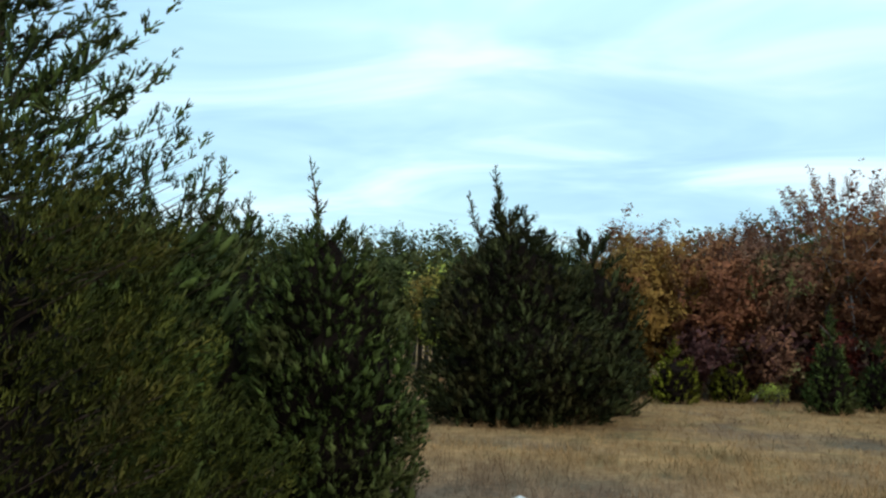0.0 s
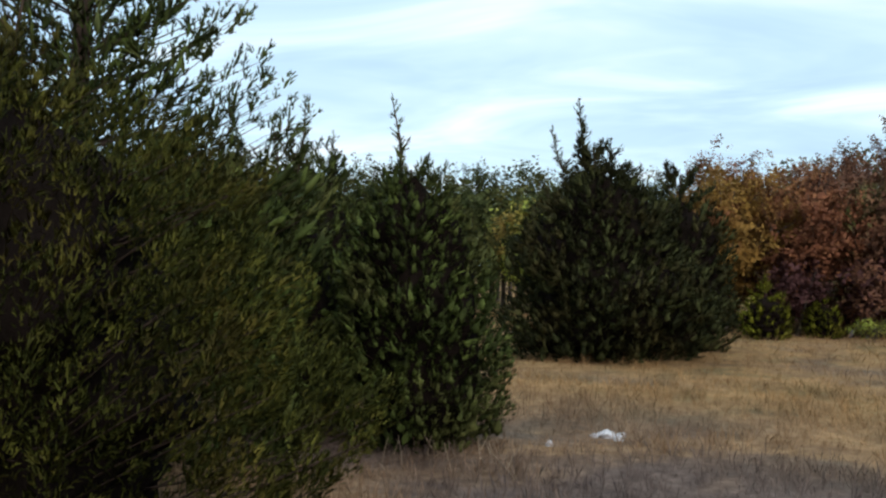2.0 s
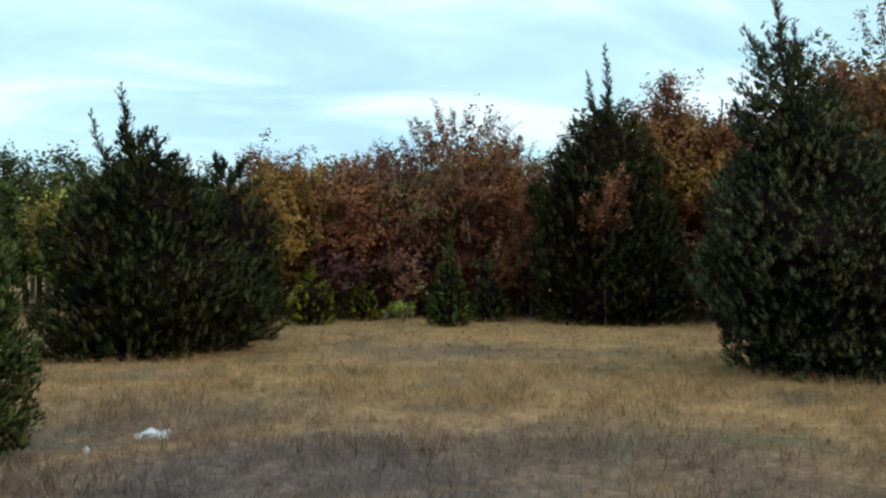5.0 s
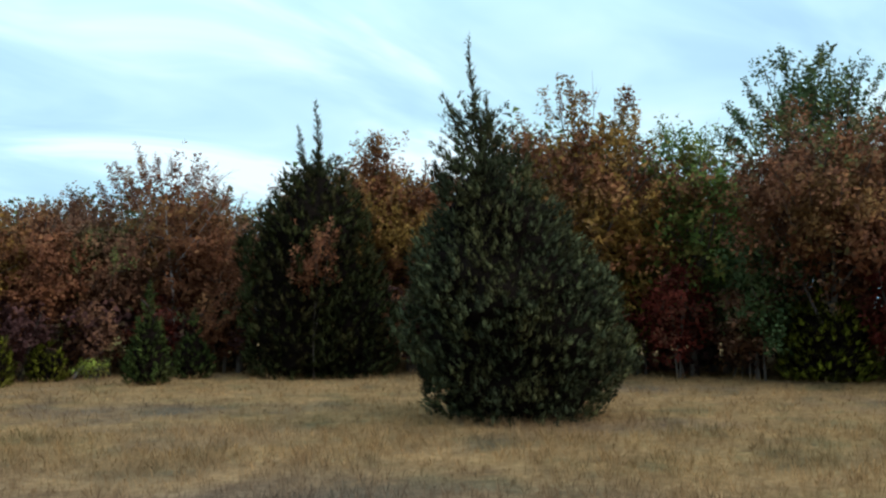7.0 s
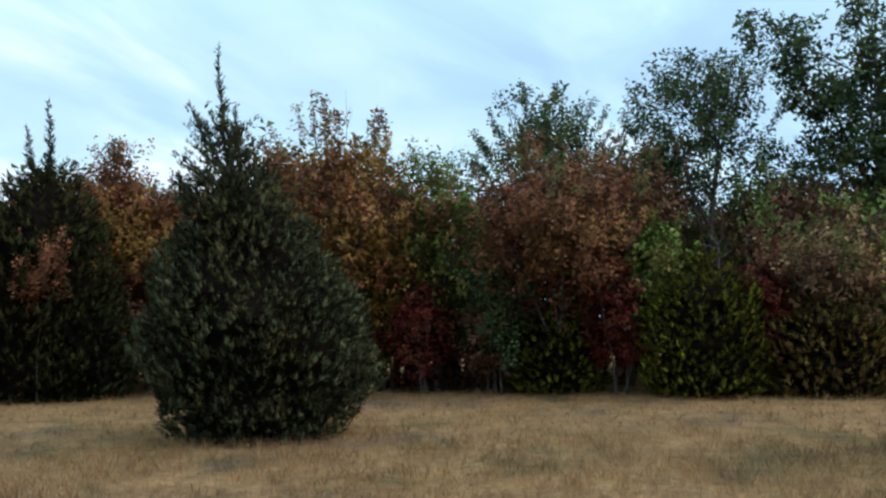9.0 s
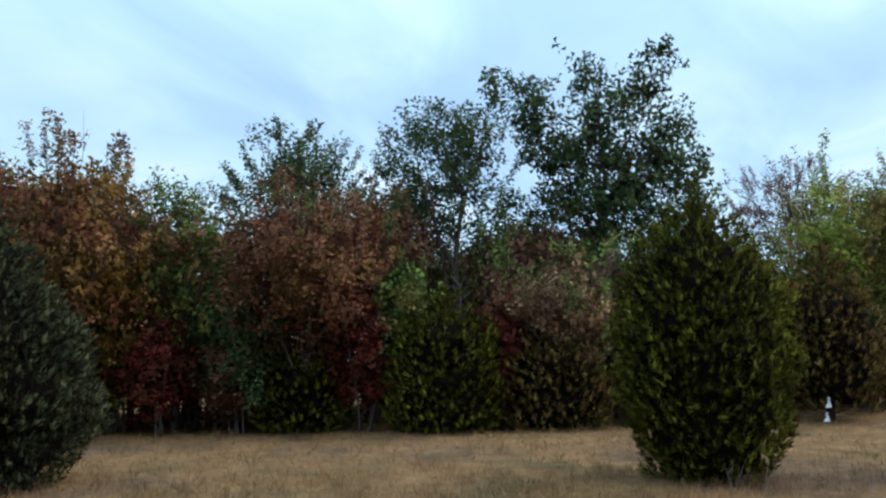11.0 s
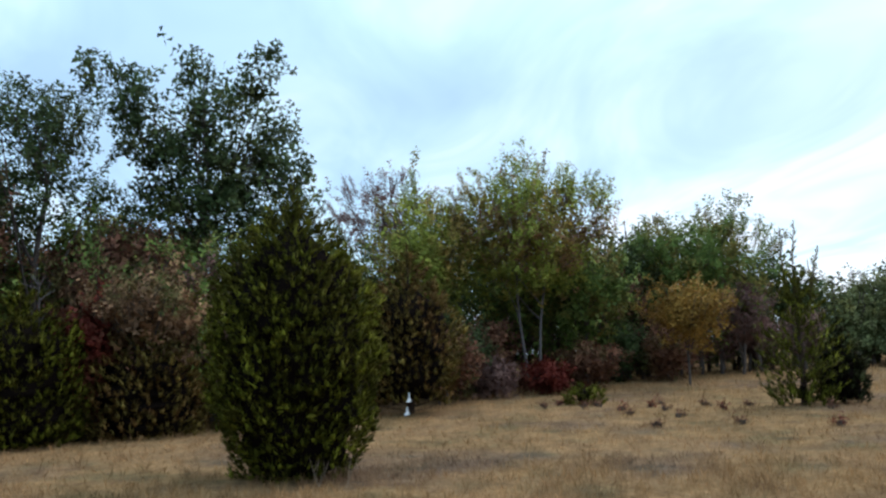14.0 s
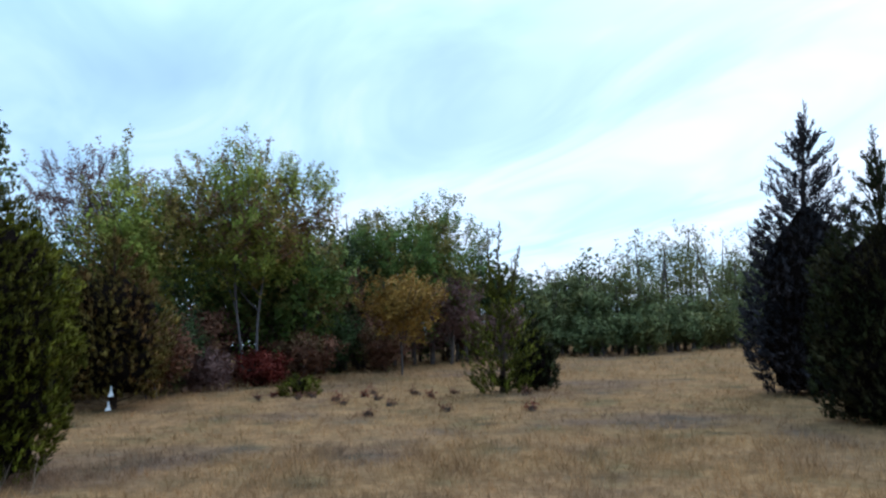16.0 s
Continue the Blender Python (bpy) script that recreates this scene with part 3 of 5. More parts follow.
    for u0, aside, over, wide in tops:
        # a thin leader, feathered all along with short upward sprigs
        start = axis(u0)[0] + right * aside * 0.55
        end = axis(1.0)[0] + right * aside + np.array([0, 0, over])
        t = np.linspace(0, 1, 9)
        spine = start + (end - start) * t[:, None] + right * (np.sin(t * 5 + seed) * 0.02 * (end - start)[2])[:, None]
        wood.append(tube(spine, np.linspace(0.022, 0.004, 9), 5))
        n = int(thin * (16 + 30 * (end - start)[2]))
        s = np.linspace(0.0, 1.0, n)
        p = np.stack([np.interp(s, t, spine[:, i]) for i in range(3)], 1)
        a = rng.uniform(0, 6.28, n)
        far = wide * (1.05 - s) ** 0.8 * rng.uniform(0.5, 1.6, n) + 0.05
        w = around(a) + np.array([0, 0, 1.0]) * rng.uniform(0.5, 1.3, n)[:, None]
        w[s > 0.97] = (0, 0, 1)
        w /= np.linalg.norm(w, axis=1, keepdims=True)
        pieces.append(tufts(rng, p + w * far[:, None], w, far * 1.1, np.maximum(4, (10 * (1 - 0.5 * s))).astype(int), 0.24, spray * 0.9, sets, 0.4))
        for q, e in zip(p[::2], (p + w * far[:, None])[::2]):
            wood.append(tube([q, (q + e) / 2, e], [0.006, 0.005, 0.002], 4))
    v, f, n = merge3(pieces)
    part("crown", v, f, mat, tree, normals=n[:, :3], tone=n[:, 3])
    # trunk and the boughs' own wood
    t = np.linspace(0, 0.95, 12)
    spine = axis(t) + np.stack([np.sin(t * 5 + seed) * 0.03, np.cos(t * 4 + seed) * 0.03, 0 * t], 1)
    spine[0, 2] = -0.1
    wood.append(tube(spine, (0.035 + 0.016 * height) * (1 - 0.9 * t), 8))
    for i in range(len(us)):
        if airy[i] or i % 7 == 0:
            start, end = feet[i], tips[i] - ways[i] * lengths[i] * 0.5
            mid = (start + end) / 2 - np.array([0, 0, 0.07 * reach[i]])
            wood.append(tube([start, mid, end], [0.010, 0.006, 0.002], 4))
    v, f = merge(*wood)
    part("trunk", v, f, BARK_CEDAR, tree)
    # the dense dead twigs inside, coloured near black so that gaps read as shade
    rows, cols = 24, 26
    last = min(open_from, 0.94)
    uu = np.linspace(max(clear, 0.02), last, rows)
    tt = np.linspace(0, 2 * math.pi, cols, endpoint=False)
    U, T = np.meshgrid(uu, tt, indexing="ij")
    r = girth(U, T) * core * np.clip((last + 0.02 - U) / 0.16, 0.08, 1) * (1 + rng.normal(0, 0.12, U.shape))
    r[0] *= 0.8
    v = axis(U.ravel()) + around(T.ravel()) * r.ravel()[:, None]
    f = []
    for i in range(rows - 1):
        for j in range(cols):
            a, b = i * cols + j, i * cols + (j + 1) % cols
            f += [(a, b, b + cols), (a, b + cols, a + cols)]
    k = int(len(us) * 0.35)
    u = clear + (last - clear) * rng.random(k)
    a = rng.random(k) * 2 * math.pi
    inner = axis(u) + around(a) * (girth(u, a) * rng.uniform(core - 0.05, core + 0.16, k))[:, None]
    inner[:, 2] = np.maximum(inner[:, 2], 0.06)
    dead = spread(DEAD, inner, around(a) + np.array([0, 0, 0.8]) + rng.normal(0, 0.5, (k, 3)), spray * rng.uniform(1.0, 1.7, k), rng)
    part("core", v, f, SHADE_TWIGS, tree, "near-black hull of dead twigs and painted shade inside the crown")
    tagged(part("shade_dead_sprays", *dead, SHADE_TWIGS, tree), kind="stuff")
    return tree


def broadleaf(x, y, height, radius, mat, label, seed, low=0.3, shoots=1200, shoot=0.34, limbs=11, sets=None, bark=None, trunk=None, lean=(0.0, 0.0),
              gaps=0.0, bare=0, patch=None, lobes=None, droop=0.0, name="broadleaf_tree", group="trees of the wood's edge", stems=1, fingers=None, finger=0.7):
    """A tree of the wood: trunk, limbs and twigs, with leafy shoots on the twigs."""
    rng = np.random.default_rng(seed)
    shoots, shoot = int(shoots * 1.55), shoot * 0.80
    tree = root(name, x, y, label, "shrub" if height < 2.6 else "tree", group)
    wood, spots, ways = [], [], []
    thick = trunk or (0.03 + 0.013 * height)
    centre = np.array([lean[0], lean[1], height * (low + 1) / 2])
    half = np.array([radius, radius, height * (1 - low) / 2])
    for s in range(stems):
        foot = np.array([rng.normal(0, 0.12), rng.normal(0, 0.12), -0.1]) if stems > 1 else np.array([0, 0, -0.1])
        aside = np.array([y, -x, 0]) / math.hypot(x, y) * (s - 0.5)
        top = np.array([lean[0] + rng.normal(0, 0.12 * radius), lean[1] + rng.normal(0, 0.12 * radius), height * 0.86])
        if stems > 2:
            top[:2] += rng.normal(0, 0.35 * radius, 2)
        elif stems == 2:
            # twin trunks rise side by side
            foot, top = foot + aside * 0.5, top + aside * 1.5
        t = np.linspace(0, 1, 10)[:, None]
        spine = foot + (top - foot) * t + np.stack([np.sin(t[:, 0] * 4 + seed + s), np.cos(t[:, 0] * 5 + seed), 0 * t[:, 0]], 1) * 0.03 * height * t * (1 - t) * 2
        wood.append(tube(spine, thick * (1 - 0.88 * t[:, 0]), 7))
        for k in range(max(3, limbs // stems)):
            h = rng.uniform(max(0.12, low * 0.75), 0.92)
            start = spine[0] + (spine[-1] - spine[0]) * h
            start = np.array([np.interp(h, t[:, 0], spine[:, i]) for i in range(3)])
            d = rng.normal(size=3)
            d[2] = abs(d[2]) * 0.9 + rng.uniform(-0.15, 0.5)
            d /= np.linalg.norm(d)
            reach = rng.uniform(0.72, 1.05)
            end = centre + d * half * reach
            if lobes:
                end = np.array(lobes[k % len(lobes)][:3]) + d * lobes[k % len(lobes)][3] * 0.8
            end[2] = max(end[2], start[2] * 0.75)
            mid = (start + end) / 2 + rng.normal(0, 0.08, 3) * radius + np.array([0, 0, -0.04 * height])
            bow = np.array([start * (1 - q) ** 2 + 2 * mid * q * (1 - q) + end * q * q for q in np.linspace(0, 1, 7)])
            wood.append(tube(bow, np.linspace(thick * 0.42 * (1.1 - h * 0.6), 0.008, 7), 5))
            for b in range(5):
                q = rng.uniform(0.3, 1.0)
                p = np.array([np.interp(q, np.linspace(0, 1, 7), bow[:, i]) for i in range(3)])
                o = (p - centre) / half
                o = o / (np.linalg.norm(o) + 0.3) + rng.normal(0, 0.55, 3) + np.array([0, 0, 0.5])
                tip = p + o / np.linalg.norm(o) * rng.uniform(0.18, 0.42) * (radius + 0.15 * height) * 0.6
                tip[2] = max(tip[2], 0.1)
                wood.append(tube([p, (p + tip) / 2 + rng.normal(0, 0.03, 3) * radius, tip], [0.012, 0.008, 0.003], 4))
                for q2 in (0.35, 0.7, 1.0):
                    spots.append(p + (tip - p) * q2)
                    ways.append(tip - p)
    for k in range(bare):
        # leafless twigs reaching over the crown
        d = rng.normal(size=3)
        d[2] = abs(d[2]) + 0.7
        d /= np.linalg.norm(d)
        p = centre + d * half * rng.uniform(0.55, 0.85)
        tip = p + d * np.minimum(half, 1.7) * rng.uniform(0.2, 0.42) + rng.normal(0, 0.06, 3)
        wood.append(tube([p, (p + tip) / 2 + rng.normal(0, 0.03, 3), tip], [0.010, 0.007, 0.003], 4))
        for _ in range(3):
            side = p + (tip - p) * rng.uniform(0.3, 0.9)
            wood.append(tube([side, side + (d + rng.normal(0, 0.5, 3)) * 0.10 * half[2]], [0.006, 0.002], 3))
    spots, ways = np.array(spots), np.array(ways)
    if shoots:
        if gaps:
            keep = rng.random(len(spots)) > gaps
            spots, ways = spots[keep], ways[keep]
        # leaf masses: bulging lobes of leafy branchlets that grow outward and up, besides the leaves along the twigs
        if lobes:
            lob = np.array(lobes, float)
        else:
            n = max(9, int(30 * (1 - gaps)))
            d = rng.normal(size=(n, 3))
            d /= np.linalg.norm(d, axis=1, keepdims=True)
            lob = np.concatenate([centre + d * half * rng.uniform(0.35, 0.78, (n, 1)), radius * rng.uniform(0.26, 0.48, (n, 1))], 1)
        # sprays of several branchlets sit together, with gaps between the sprays
        sprays = max(6, shoots // 7)
        of = rng.choice(len(lob), sprays, p=lob[:, 3] ** 2 / np.sum(lob[:, 3] ** 2))
        heads = rng.normal(size=(sprays, 3))
        heads /= np.linalg.norm(heads, axis=1, keepdims=True)
        knots = lob[of, :3] + heads * (lob[of, 3] * rng.random(sprays) ** 0.35)[:, None] * np.array([1, 1, 1.15])
        i, j = rng.integers(0, len(spots), shoots), rng.integers(0, sprays, shoots)
        on_twig = rng.random(shoots) < (0.08 if lobes else 0.25)
        puff = heads[j] + rng.normal(0, 0.35, (shoots, 3))
        puff /= np.linalg.norm(puff, axis=1, keepdims=True)
        blur = 0.05 + 0.03 * radius
        places = np.where(on_twig[:, None], spots[i] + rng.normal(0, blur, (shoots, 3)), knots[j] + rng.normal(0, 0.06 + 0.045 * min(radius, 2.5), (shoots, 3)))
        places[:, 2] = np.maximum(places[:, 2], 0.05)
        axes = np.where(on_twig[:, None], ways[i] / (np.linalg.norm(ways[i], axis=1, keepdims=True) + 1e-6), puff) * 0.7 + rng.normal(0, 0.3, (shoots, 3)) + np.array([0, 0, 0.75 - droop])
        sizes = shoot * rng.uniform(0.55, 1.3, shoots)
        # upright young leaders over the crown, leafy all along
        fingers = (int(radius * 9) if height > 3.5 else 0) if fingers is None else fingers
        for _ in range(fingers):
            d = rng.normal(size=3) * np.array([1, 1, 0.55])
            d[2] = abs(d[2])
            d /= np.linalg.norm(d)
            p = centre + d * half * 0.84
            if lobes:
                o = lob[rng.integers(0, len(lob))]
                p = o[:3] + d * o[3] * 0.8
            w = d * np.array([0.55, 0.55, 0.2]) + np.array([0, 0, 0.8])
            long = finger * rng.uniform(0.5, 1.2)
            tip = p + w / np.linalg.norm(w) * long
            wood.append(tube([p - (tip - p) * 0.4, (p + tip) / 2, tip], [0.011, 0.007, 0.003], 4))
            m = max(7, int(21 * long))
            q = np.linspace(0.05, 1.0, m)[:, None]
            puff = np.concatenate([puff, np.tile(d + np.array([0, 0, 0.4]), (m, 1))])
            places = np.concatenate([places, p + (tip - p) * q + rng.normal(0, 0.025, (m, 3))])
            axes = np.concatenate([axes, w + rng.normal(0, 0.28, (m, 3))])
            sizes = np.concatenate([sizes, shoot * rng.uniform(0.55, 0.85, m)])
        mass = (places - centre) / half
        shine = puff * 0.8 + mass / (np.linalg.norm(mass, axis=1, keepdims=True) + 0.3) * 0.5 + np.array([0, 0, 0.3])
        shine /= np.linalg.norm(shine, axis=1, keepdims=True)
        if patch:
            # one side of the crown has turned another colour
            other, share = patch
            phase = rng.uniform(0, 6.28)
            turned = (np.sin(places[:, 0] * 2.1 + phase) + np.cos(places[:, 2] * 1.7 + phase) + rng.normal(0, 0.5, len(places))) > (1.5 - 2.6 * share)
            if turned.any() and not turned.all():
                v, f, n = spread(sets or SHOOTS, places[turned], axes[turned], sizes[turned], rng, normals=shine[turned])
                part("turned_leaves", v, f, other, tree, normals=n)
                places, axes, sizes, shine = places[~turned], axes[~turned], sizes[~turned], shine[~turned]
        masses = [spread(sets or SHOOTS, places, axes, sizes, rng, normals=shine)]
        if not lobes and gaps == 0:
            # the shaded inner leaves
            k = shoots // 7
            d = rng.normal(size=(k, 3))
            d *= rng.random((k, 1)) ** 0.4 * 0.72 / np.linalg.norm(d, axis=1, keepdims=True)
            masses.append(spread(SHOOTS_BIG, centre + d * half, d + np.array([0, 0, 0.5]) + rng.normal(0, 0.4, (k, 3)), shoot * rng.uniform(1.1, 1.6, k), rng, normals=d / np.linalg.norm(d, axis=1, keepdims=True)))
        v, f, n = merge3(masses)
        part("crown", v, f, mat, tree, normals=n)
    v, f = merge(*wood)
    part("trunk", v, f, bark or BARK, tree)
    return tree


# ---------------------------------------------------------------- ground
def make_ground():
    rings = np.concatenate([[0.0], np.geomspace(0.6, 2400, 120)])
    sides = 144
    turn = np.linspace(0, 2 * math.pi, sides, endpoint=False)
    R, T = np.meshgrid(rings[1:], turn, indexing="ij")
    x, y = (R * np.cos(T)).ravel(), (R * np.sin(T)).ravel()
    z = np.where(R.ravel() < 90, bumpy(x, y), rise(x, y))
    v = np.concatenate([[[0, 0, float(bumpy(0, 0))]], np.stack([x, y, z], 1)])
    f = [(0, 1 + j, 1 + (j + 1) % sides) for j in range(sides)]
    for i in range(len(rings) - 2):
        for j in range(sides):
            a, b = 1 + i * sides + j, 1 + i * sides + (j + 1) % sides
            f += [(a, a + sides, b + sides), (a, b + sides, b)]
    ob = new("ground", mesh_of("ground", v, f, GROUND, True))
    tagged(ob, "level dry meadow floor of straw and grey weeds", "meadow", kind="structure")


make_ground()


def blades(rng, count, tall, wide, bend):
    """A tuft: thin bent blades from one root, joined there."""
    verts, tris = [np.zeros(3)], []
    for k in range(count):
        turn = rng.uniform(0, 6.28)
        out = np.array([math.cos(turn), math.sin(turn), 0])
        side = np.array([-out[1], out[0], 0]) * wide
        h = tall * rng.uniform(0.55, 1.0)
        b = bend * rng.uniform(0.3, 1.2)
        mid = out * (0.10 + b * 0.35) + np.array([0, 0, h * 0.6])
        verts += [mid + side, mid - side, out * (0.12 + b) + np.array([0, 0, h])]
        a = len(verts) - 3
        tris += [(0, a, a + 1), (a, a + 2, a + 1)]
    return np.array(verts), np.array(tris)


def meadow(name, label, count, near, far, size, sets, seed, left=-48.0, right=172.0, power=1.0):
    rng = np.random.default_rng(seed)
    r = near + (far - near) * rng.random(count) ** power
    a = np.radians(rng.uniform(left, right, count))
    x, y = r * np.sin(a), r * np.cos(a)
    lump = np.sin(x * 2.3 + np.sin(y * 1.1)) * np.sin(y * 2.0 + np.sin(x * 0.9))
    sizes = size * rng.uniform(0.5, 1.15, count) * (1 + 0.28 * lump)
    places = np.stack([x, y, bumpy(x, y) - 0.01], 1)
    axes = np.array([0, 0, 1.0]) + rng.normal(0, 0.10, (count, 3)) * np.array([1, 1, 0])
    v, f = spread(sets, places, axes, sizes, rng, 0.8 + 0.5 * r / 20)
    ob = new(name, mesh_of(name, v, f, GRASS))
    tagged(ob, label, "grass", kind="stuff")


TUFTS = [blades(RNG, 4, 1.0, 0.020, 0.5) for _ in range(8)]
LOW_TUFTS = [blades(RNG, 4, 0.6, 0.035, 0.6) for _ in range(8)]
meadow("dry_grass", "straw-coloured dry meadow grass in loose tufts", 28000, 3.0, 29.0, 0.19, TUFTS, 11)
meadow("low_weeds", "low grey and olive weeds matted between the grass", 13000, 2.5, 22.0, 0.16, LOW_TUFTS, 12)
meadow("far_grass", "pale dry grass on the far meadow", 9000, 26.0, 66.0, 0.28, TUFTS, 13, 85.0, 165.0)
meadow("path_grass", "short trodden dry grass of the open meadow", 7000, 0.5, 16.0, 0.15, TUFTS, 14, 172.0, 312.0, 0.7)
meadow("weedy_grass", "grey-mauve and straw weeds standing thick before the cedars", 20000, 4.5, 13.0, 0.17, TUFTS, 16, -40.0, 172.0, 0.8)
meadow("short_grass", "short straw grass in weeds", 1500, 0.4, 3.2, 0.11, LOW_TUFTS, 15, -48.0, 172.0, 0.6)


# ---------------------------------------------------------------- cedars in the meadow
OLD = "bushy green red cedar with upright sprays, standing in dry grass"
cedar(-2.40, 4.28, 2.75, 1.66, CEDAR_NEAR, "large near red cedar, dense dark green sprays with olive tips", 21, ((0, 0.90), (0.2, 1.0), (0.4, 0.97), (0.6, 0.86), (0.8, 0.62), (0.93, 0.36), (1, 0.1)), sets=PLUMES_NEAR, open_from=0.9, tops=((0.8, 0.1, 0.2, 0.12), (0.8, -0.5, 0.1, 0.1)),
      spacing=0.125, clump=0.165, sprays=34, spray=0.045, fat=0.44, body=0, core=0.48, uneven=1.8, upright=0.85)
cedar(-3.40, 7.2, 6.8, 2.05, CEDAR, "tall red cedar with an open top showing sky between its sprays", 22, ((0, 0.8), (0.12, 0.95), (0.25, 1.0), (0.42, 0.95), (0.55, 0.68), (0.75, 0.42), (1, 0.04)), open_from=0.36, loose=0.6, core=0.4, tops=((0.85, 0.0, 0.5, 0.2),),
      spacing=0.2, clump=0.276, sprays=21, spray=0.07, fat=0.28)
cedar(-1.95, 8.7, 2.9, 0.72, CEDAR, "slim red cedar with a feathery tip beside taller cedars", 23, tops=((0.82, 0.1, 0.35, 0.12), (0.8, -0.2, 0.05, 0.1)))
cedar(-0.60, 8.19, 2.66, 0.84, CEDAR, "young egg-shaped red cedar with dry stalks at its foot", 24, EGG, lean=-0.12, open_from=0.93,
      thin=0.42, tops=((0.90, -0.18, 0.50, 0.11),),
      spacing=0.112, clump=0.129, sprays=16, spray=0.052, fat=0.5)
cedar(-2.1, 11.3, 3.1, 1.0, CEDAR, OLD, 25, EGG, tops=((0.85, 0.1, 0.2, 0.12), (0.85, -0.3, 0.0, 0.1)))
cedar(-4.4, 11.6, 3.4, 1.3, CEDAR, OLD, 35, EGG,
      spacing=0.19, clump=0.221, sprays=16, spray=0.085, fat=0.5)
cedar(2.30, 16.43, 4.1, 1.92, CEDAR_DARK, "broad dark red cedar with a crooked leaning leader", 26, ((0, 0.85), (0.1, 0.97), (0.2, 1.0), (0.4, 0.93), (0.6, 0.72), (0.75, 0.48), (0.88, 0.26), (1, 0.08)), lean=-0.3, open_from=0.86, loose=0.5, uneven=2.0,
      tops=((0.72, -0.25, 0.7, 0.30), (0.62, -0.75, 0.15, 0.20), (0.70, 0.35, -0.05, 0.22), (0.60, 0.9, -0.55, 0.22), (0.55, -0.9, -0.9, 0.2)),
      spacing=0.19, clump=0.23, sprays=19, spray=0.095, fat=0.47)
cedar(4.05, 18.2, 3.85, 1.15, CEDAR_DARK, "dark round-topped red cedar behind a broader one", 27, DOME, sets=PLUMES_FAR, tops=((0.9, -0.3, 0.05, 0.12), (0.9, 0.3, 0.0, 0.1)),
      spacing=0.235, clump=0.239, sprays=16, spray=0.1, fat=0.5)
cedar(9.57, 18.89, 2.1, 0.55, CEDAR, "small slender dark green cedar by the wood", 28, sets=PLUMES_FAR,
      spacing=0.15, clump=0.175, sprays=16, spray=0.075, fat=0.5)
cedar(11.51, 20.3, 1.5, 0.55, CEDAR, "small dark green cedar by the rusty wood", 29, sets=PLUMES_FAR,
      spacing=0.15, clump=0.175, sprays=16, spray=0.075, fat=0.5)
cedar(6.85, 21.3, 1.3, 0.62, CEDAR_OLIVE, "low olive cedar bush at the wood's foot", 30, DOME, sets=PLUMES_FAR,
      spacing=0.19, clump=0.184, sprays=16, spray=0.08, fat=0.5)
cedar(13.85, 18.8, 5.85, 1.80, CEDAR_DEEP, "tall dark cedar with a double pointed top", 31, ((0, 0.8), (0.2, 0.9), (0.5, 1.0), (0.65, 0.98), (0.8, 0.70), (0.93, 0.52), (1, 0.22)), lean=0.5, sets=PLUMES_FAR, open_from=0.95, tops=((0.88, -0.12, 1.55, 0.22), (0.88, -0.62, 0.85, 0.14)),
      spacing=0.235, clump=0.248, sprays=18, spray=0.105, fat=0.5)
cedar(14.75, 18.1, 3.3, 1.50, CEDAR_DARK, "dark green cedar with rusty leaves, beneath a taller cedar", 32, DOME, sets=PLUMES_FAR,
      spacing=0.235, clump=0.248, sprays=16, spray=0.105, fat=0.5)
cedar(10.60, 8.78, 5.1, 1.74, CEDAR_BLUE, "large conical blue-green red cedar alone in the meadow", 33,
      ((0, 0.70), (0.065, 0.80), (0.15, 0.95), (0.24, 1.0), (0.33, 0.99), (0.41, 0.90), (0.5, 0.80), (0.585, 0.69), (0.67, 0.57), (0.76, 0.45), (0.845, 0.39), (0.93, 0.33), (1, 0.18)), lean=-0.75, uneven=1.6, core=0.75, open_from=0.80, loose=0.55, tops=((0.82, 0.0, 1.0, 0.17), (0.86, -0.42, 0.08, 0.10), (0.86, 0.28, 0.05, 0.10)),
      spacing=0.14, clump=0.152, sprays=16, spray=0.066, fat=0.5)
cedar(12.56, -1.18, 4.0, 1.22, CEDAR_OLIVE, "egg-shaped olive-green cedar with dry stalks at its foot", 34,
      ((0, 0.60), (0.08, 0.72), (0.18, 0.87), (0.28, 0.97), (0.38, 1.0), (0.5, 0.99), (0.59, 0.94), (0.69, 0.86), (0.79, 0.68), (0.89, 0.51), (0.95, 0.3), (1, 0.05)), open_from=0.9,
      core=0.74, spacing=0.126, clump=0.138, sprays=16, spray=0.062, fat=0.5)
cedar(20.14, 7.44, 2.2, 1.20, CEDAR_OLIVE, "low yellow-green cedar bush at the wood's edge", 36, DOME, sets=PLUMES_FAR,
      spacing=0.19, clump=0.202, sprays=16, spray=0.085, fat=0.5)
cedar(20.13, 3.94, 3.35, 1.45, CEDAR_OLIVE, "rounded olive cedar at the foot of the wood", 37, DOME, sets=PLUMES_FAR,
      spacing=0.178, clump=0.175, sprays=16, spray=0.075, fat=0.5)
cedar(20.96, 1.45, 2.4, 1.45, CEDAR_BROWN, "brownish green cedar under tan-leaved branches", 38, DOME, sets=PLUMES_FAR,
      spacing=0.18, clump=0.175, sprays=16, spray=0.075, fat=0.5)
cedar(22.16, -5.0, 4.2, 1.40, CEDAR_BROWN, "brownish cedar with a white scrap caught below", 39, ((0, 0.5), (0.1, 0.75), (0.3, 1.0), (0.5, 0.97), (0.7, 0.8), (0.88, 0.5), (1, 0.1)),
      sets=PLUMES_FAR, clear=0.10,
      spacing=0.19, clump=0.184, sprays=16, spray=0.08, fat=0.5)
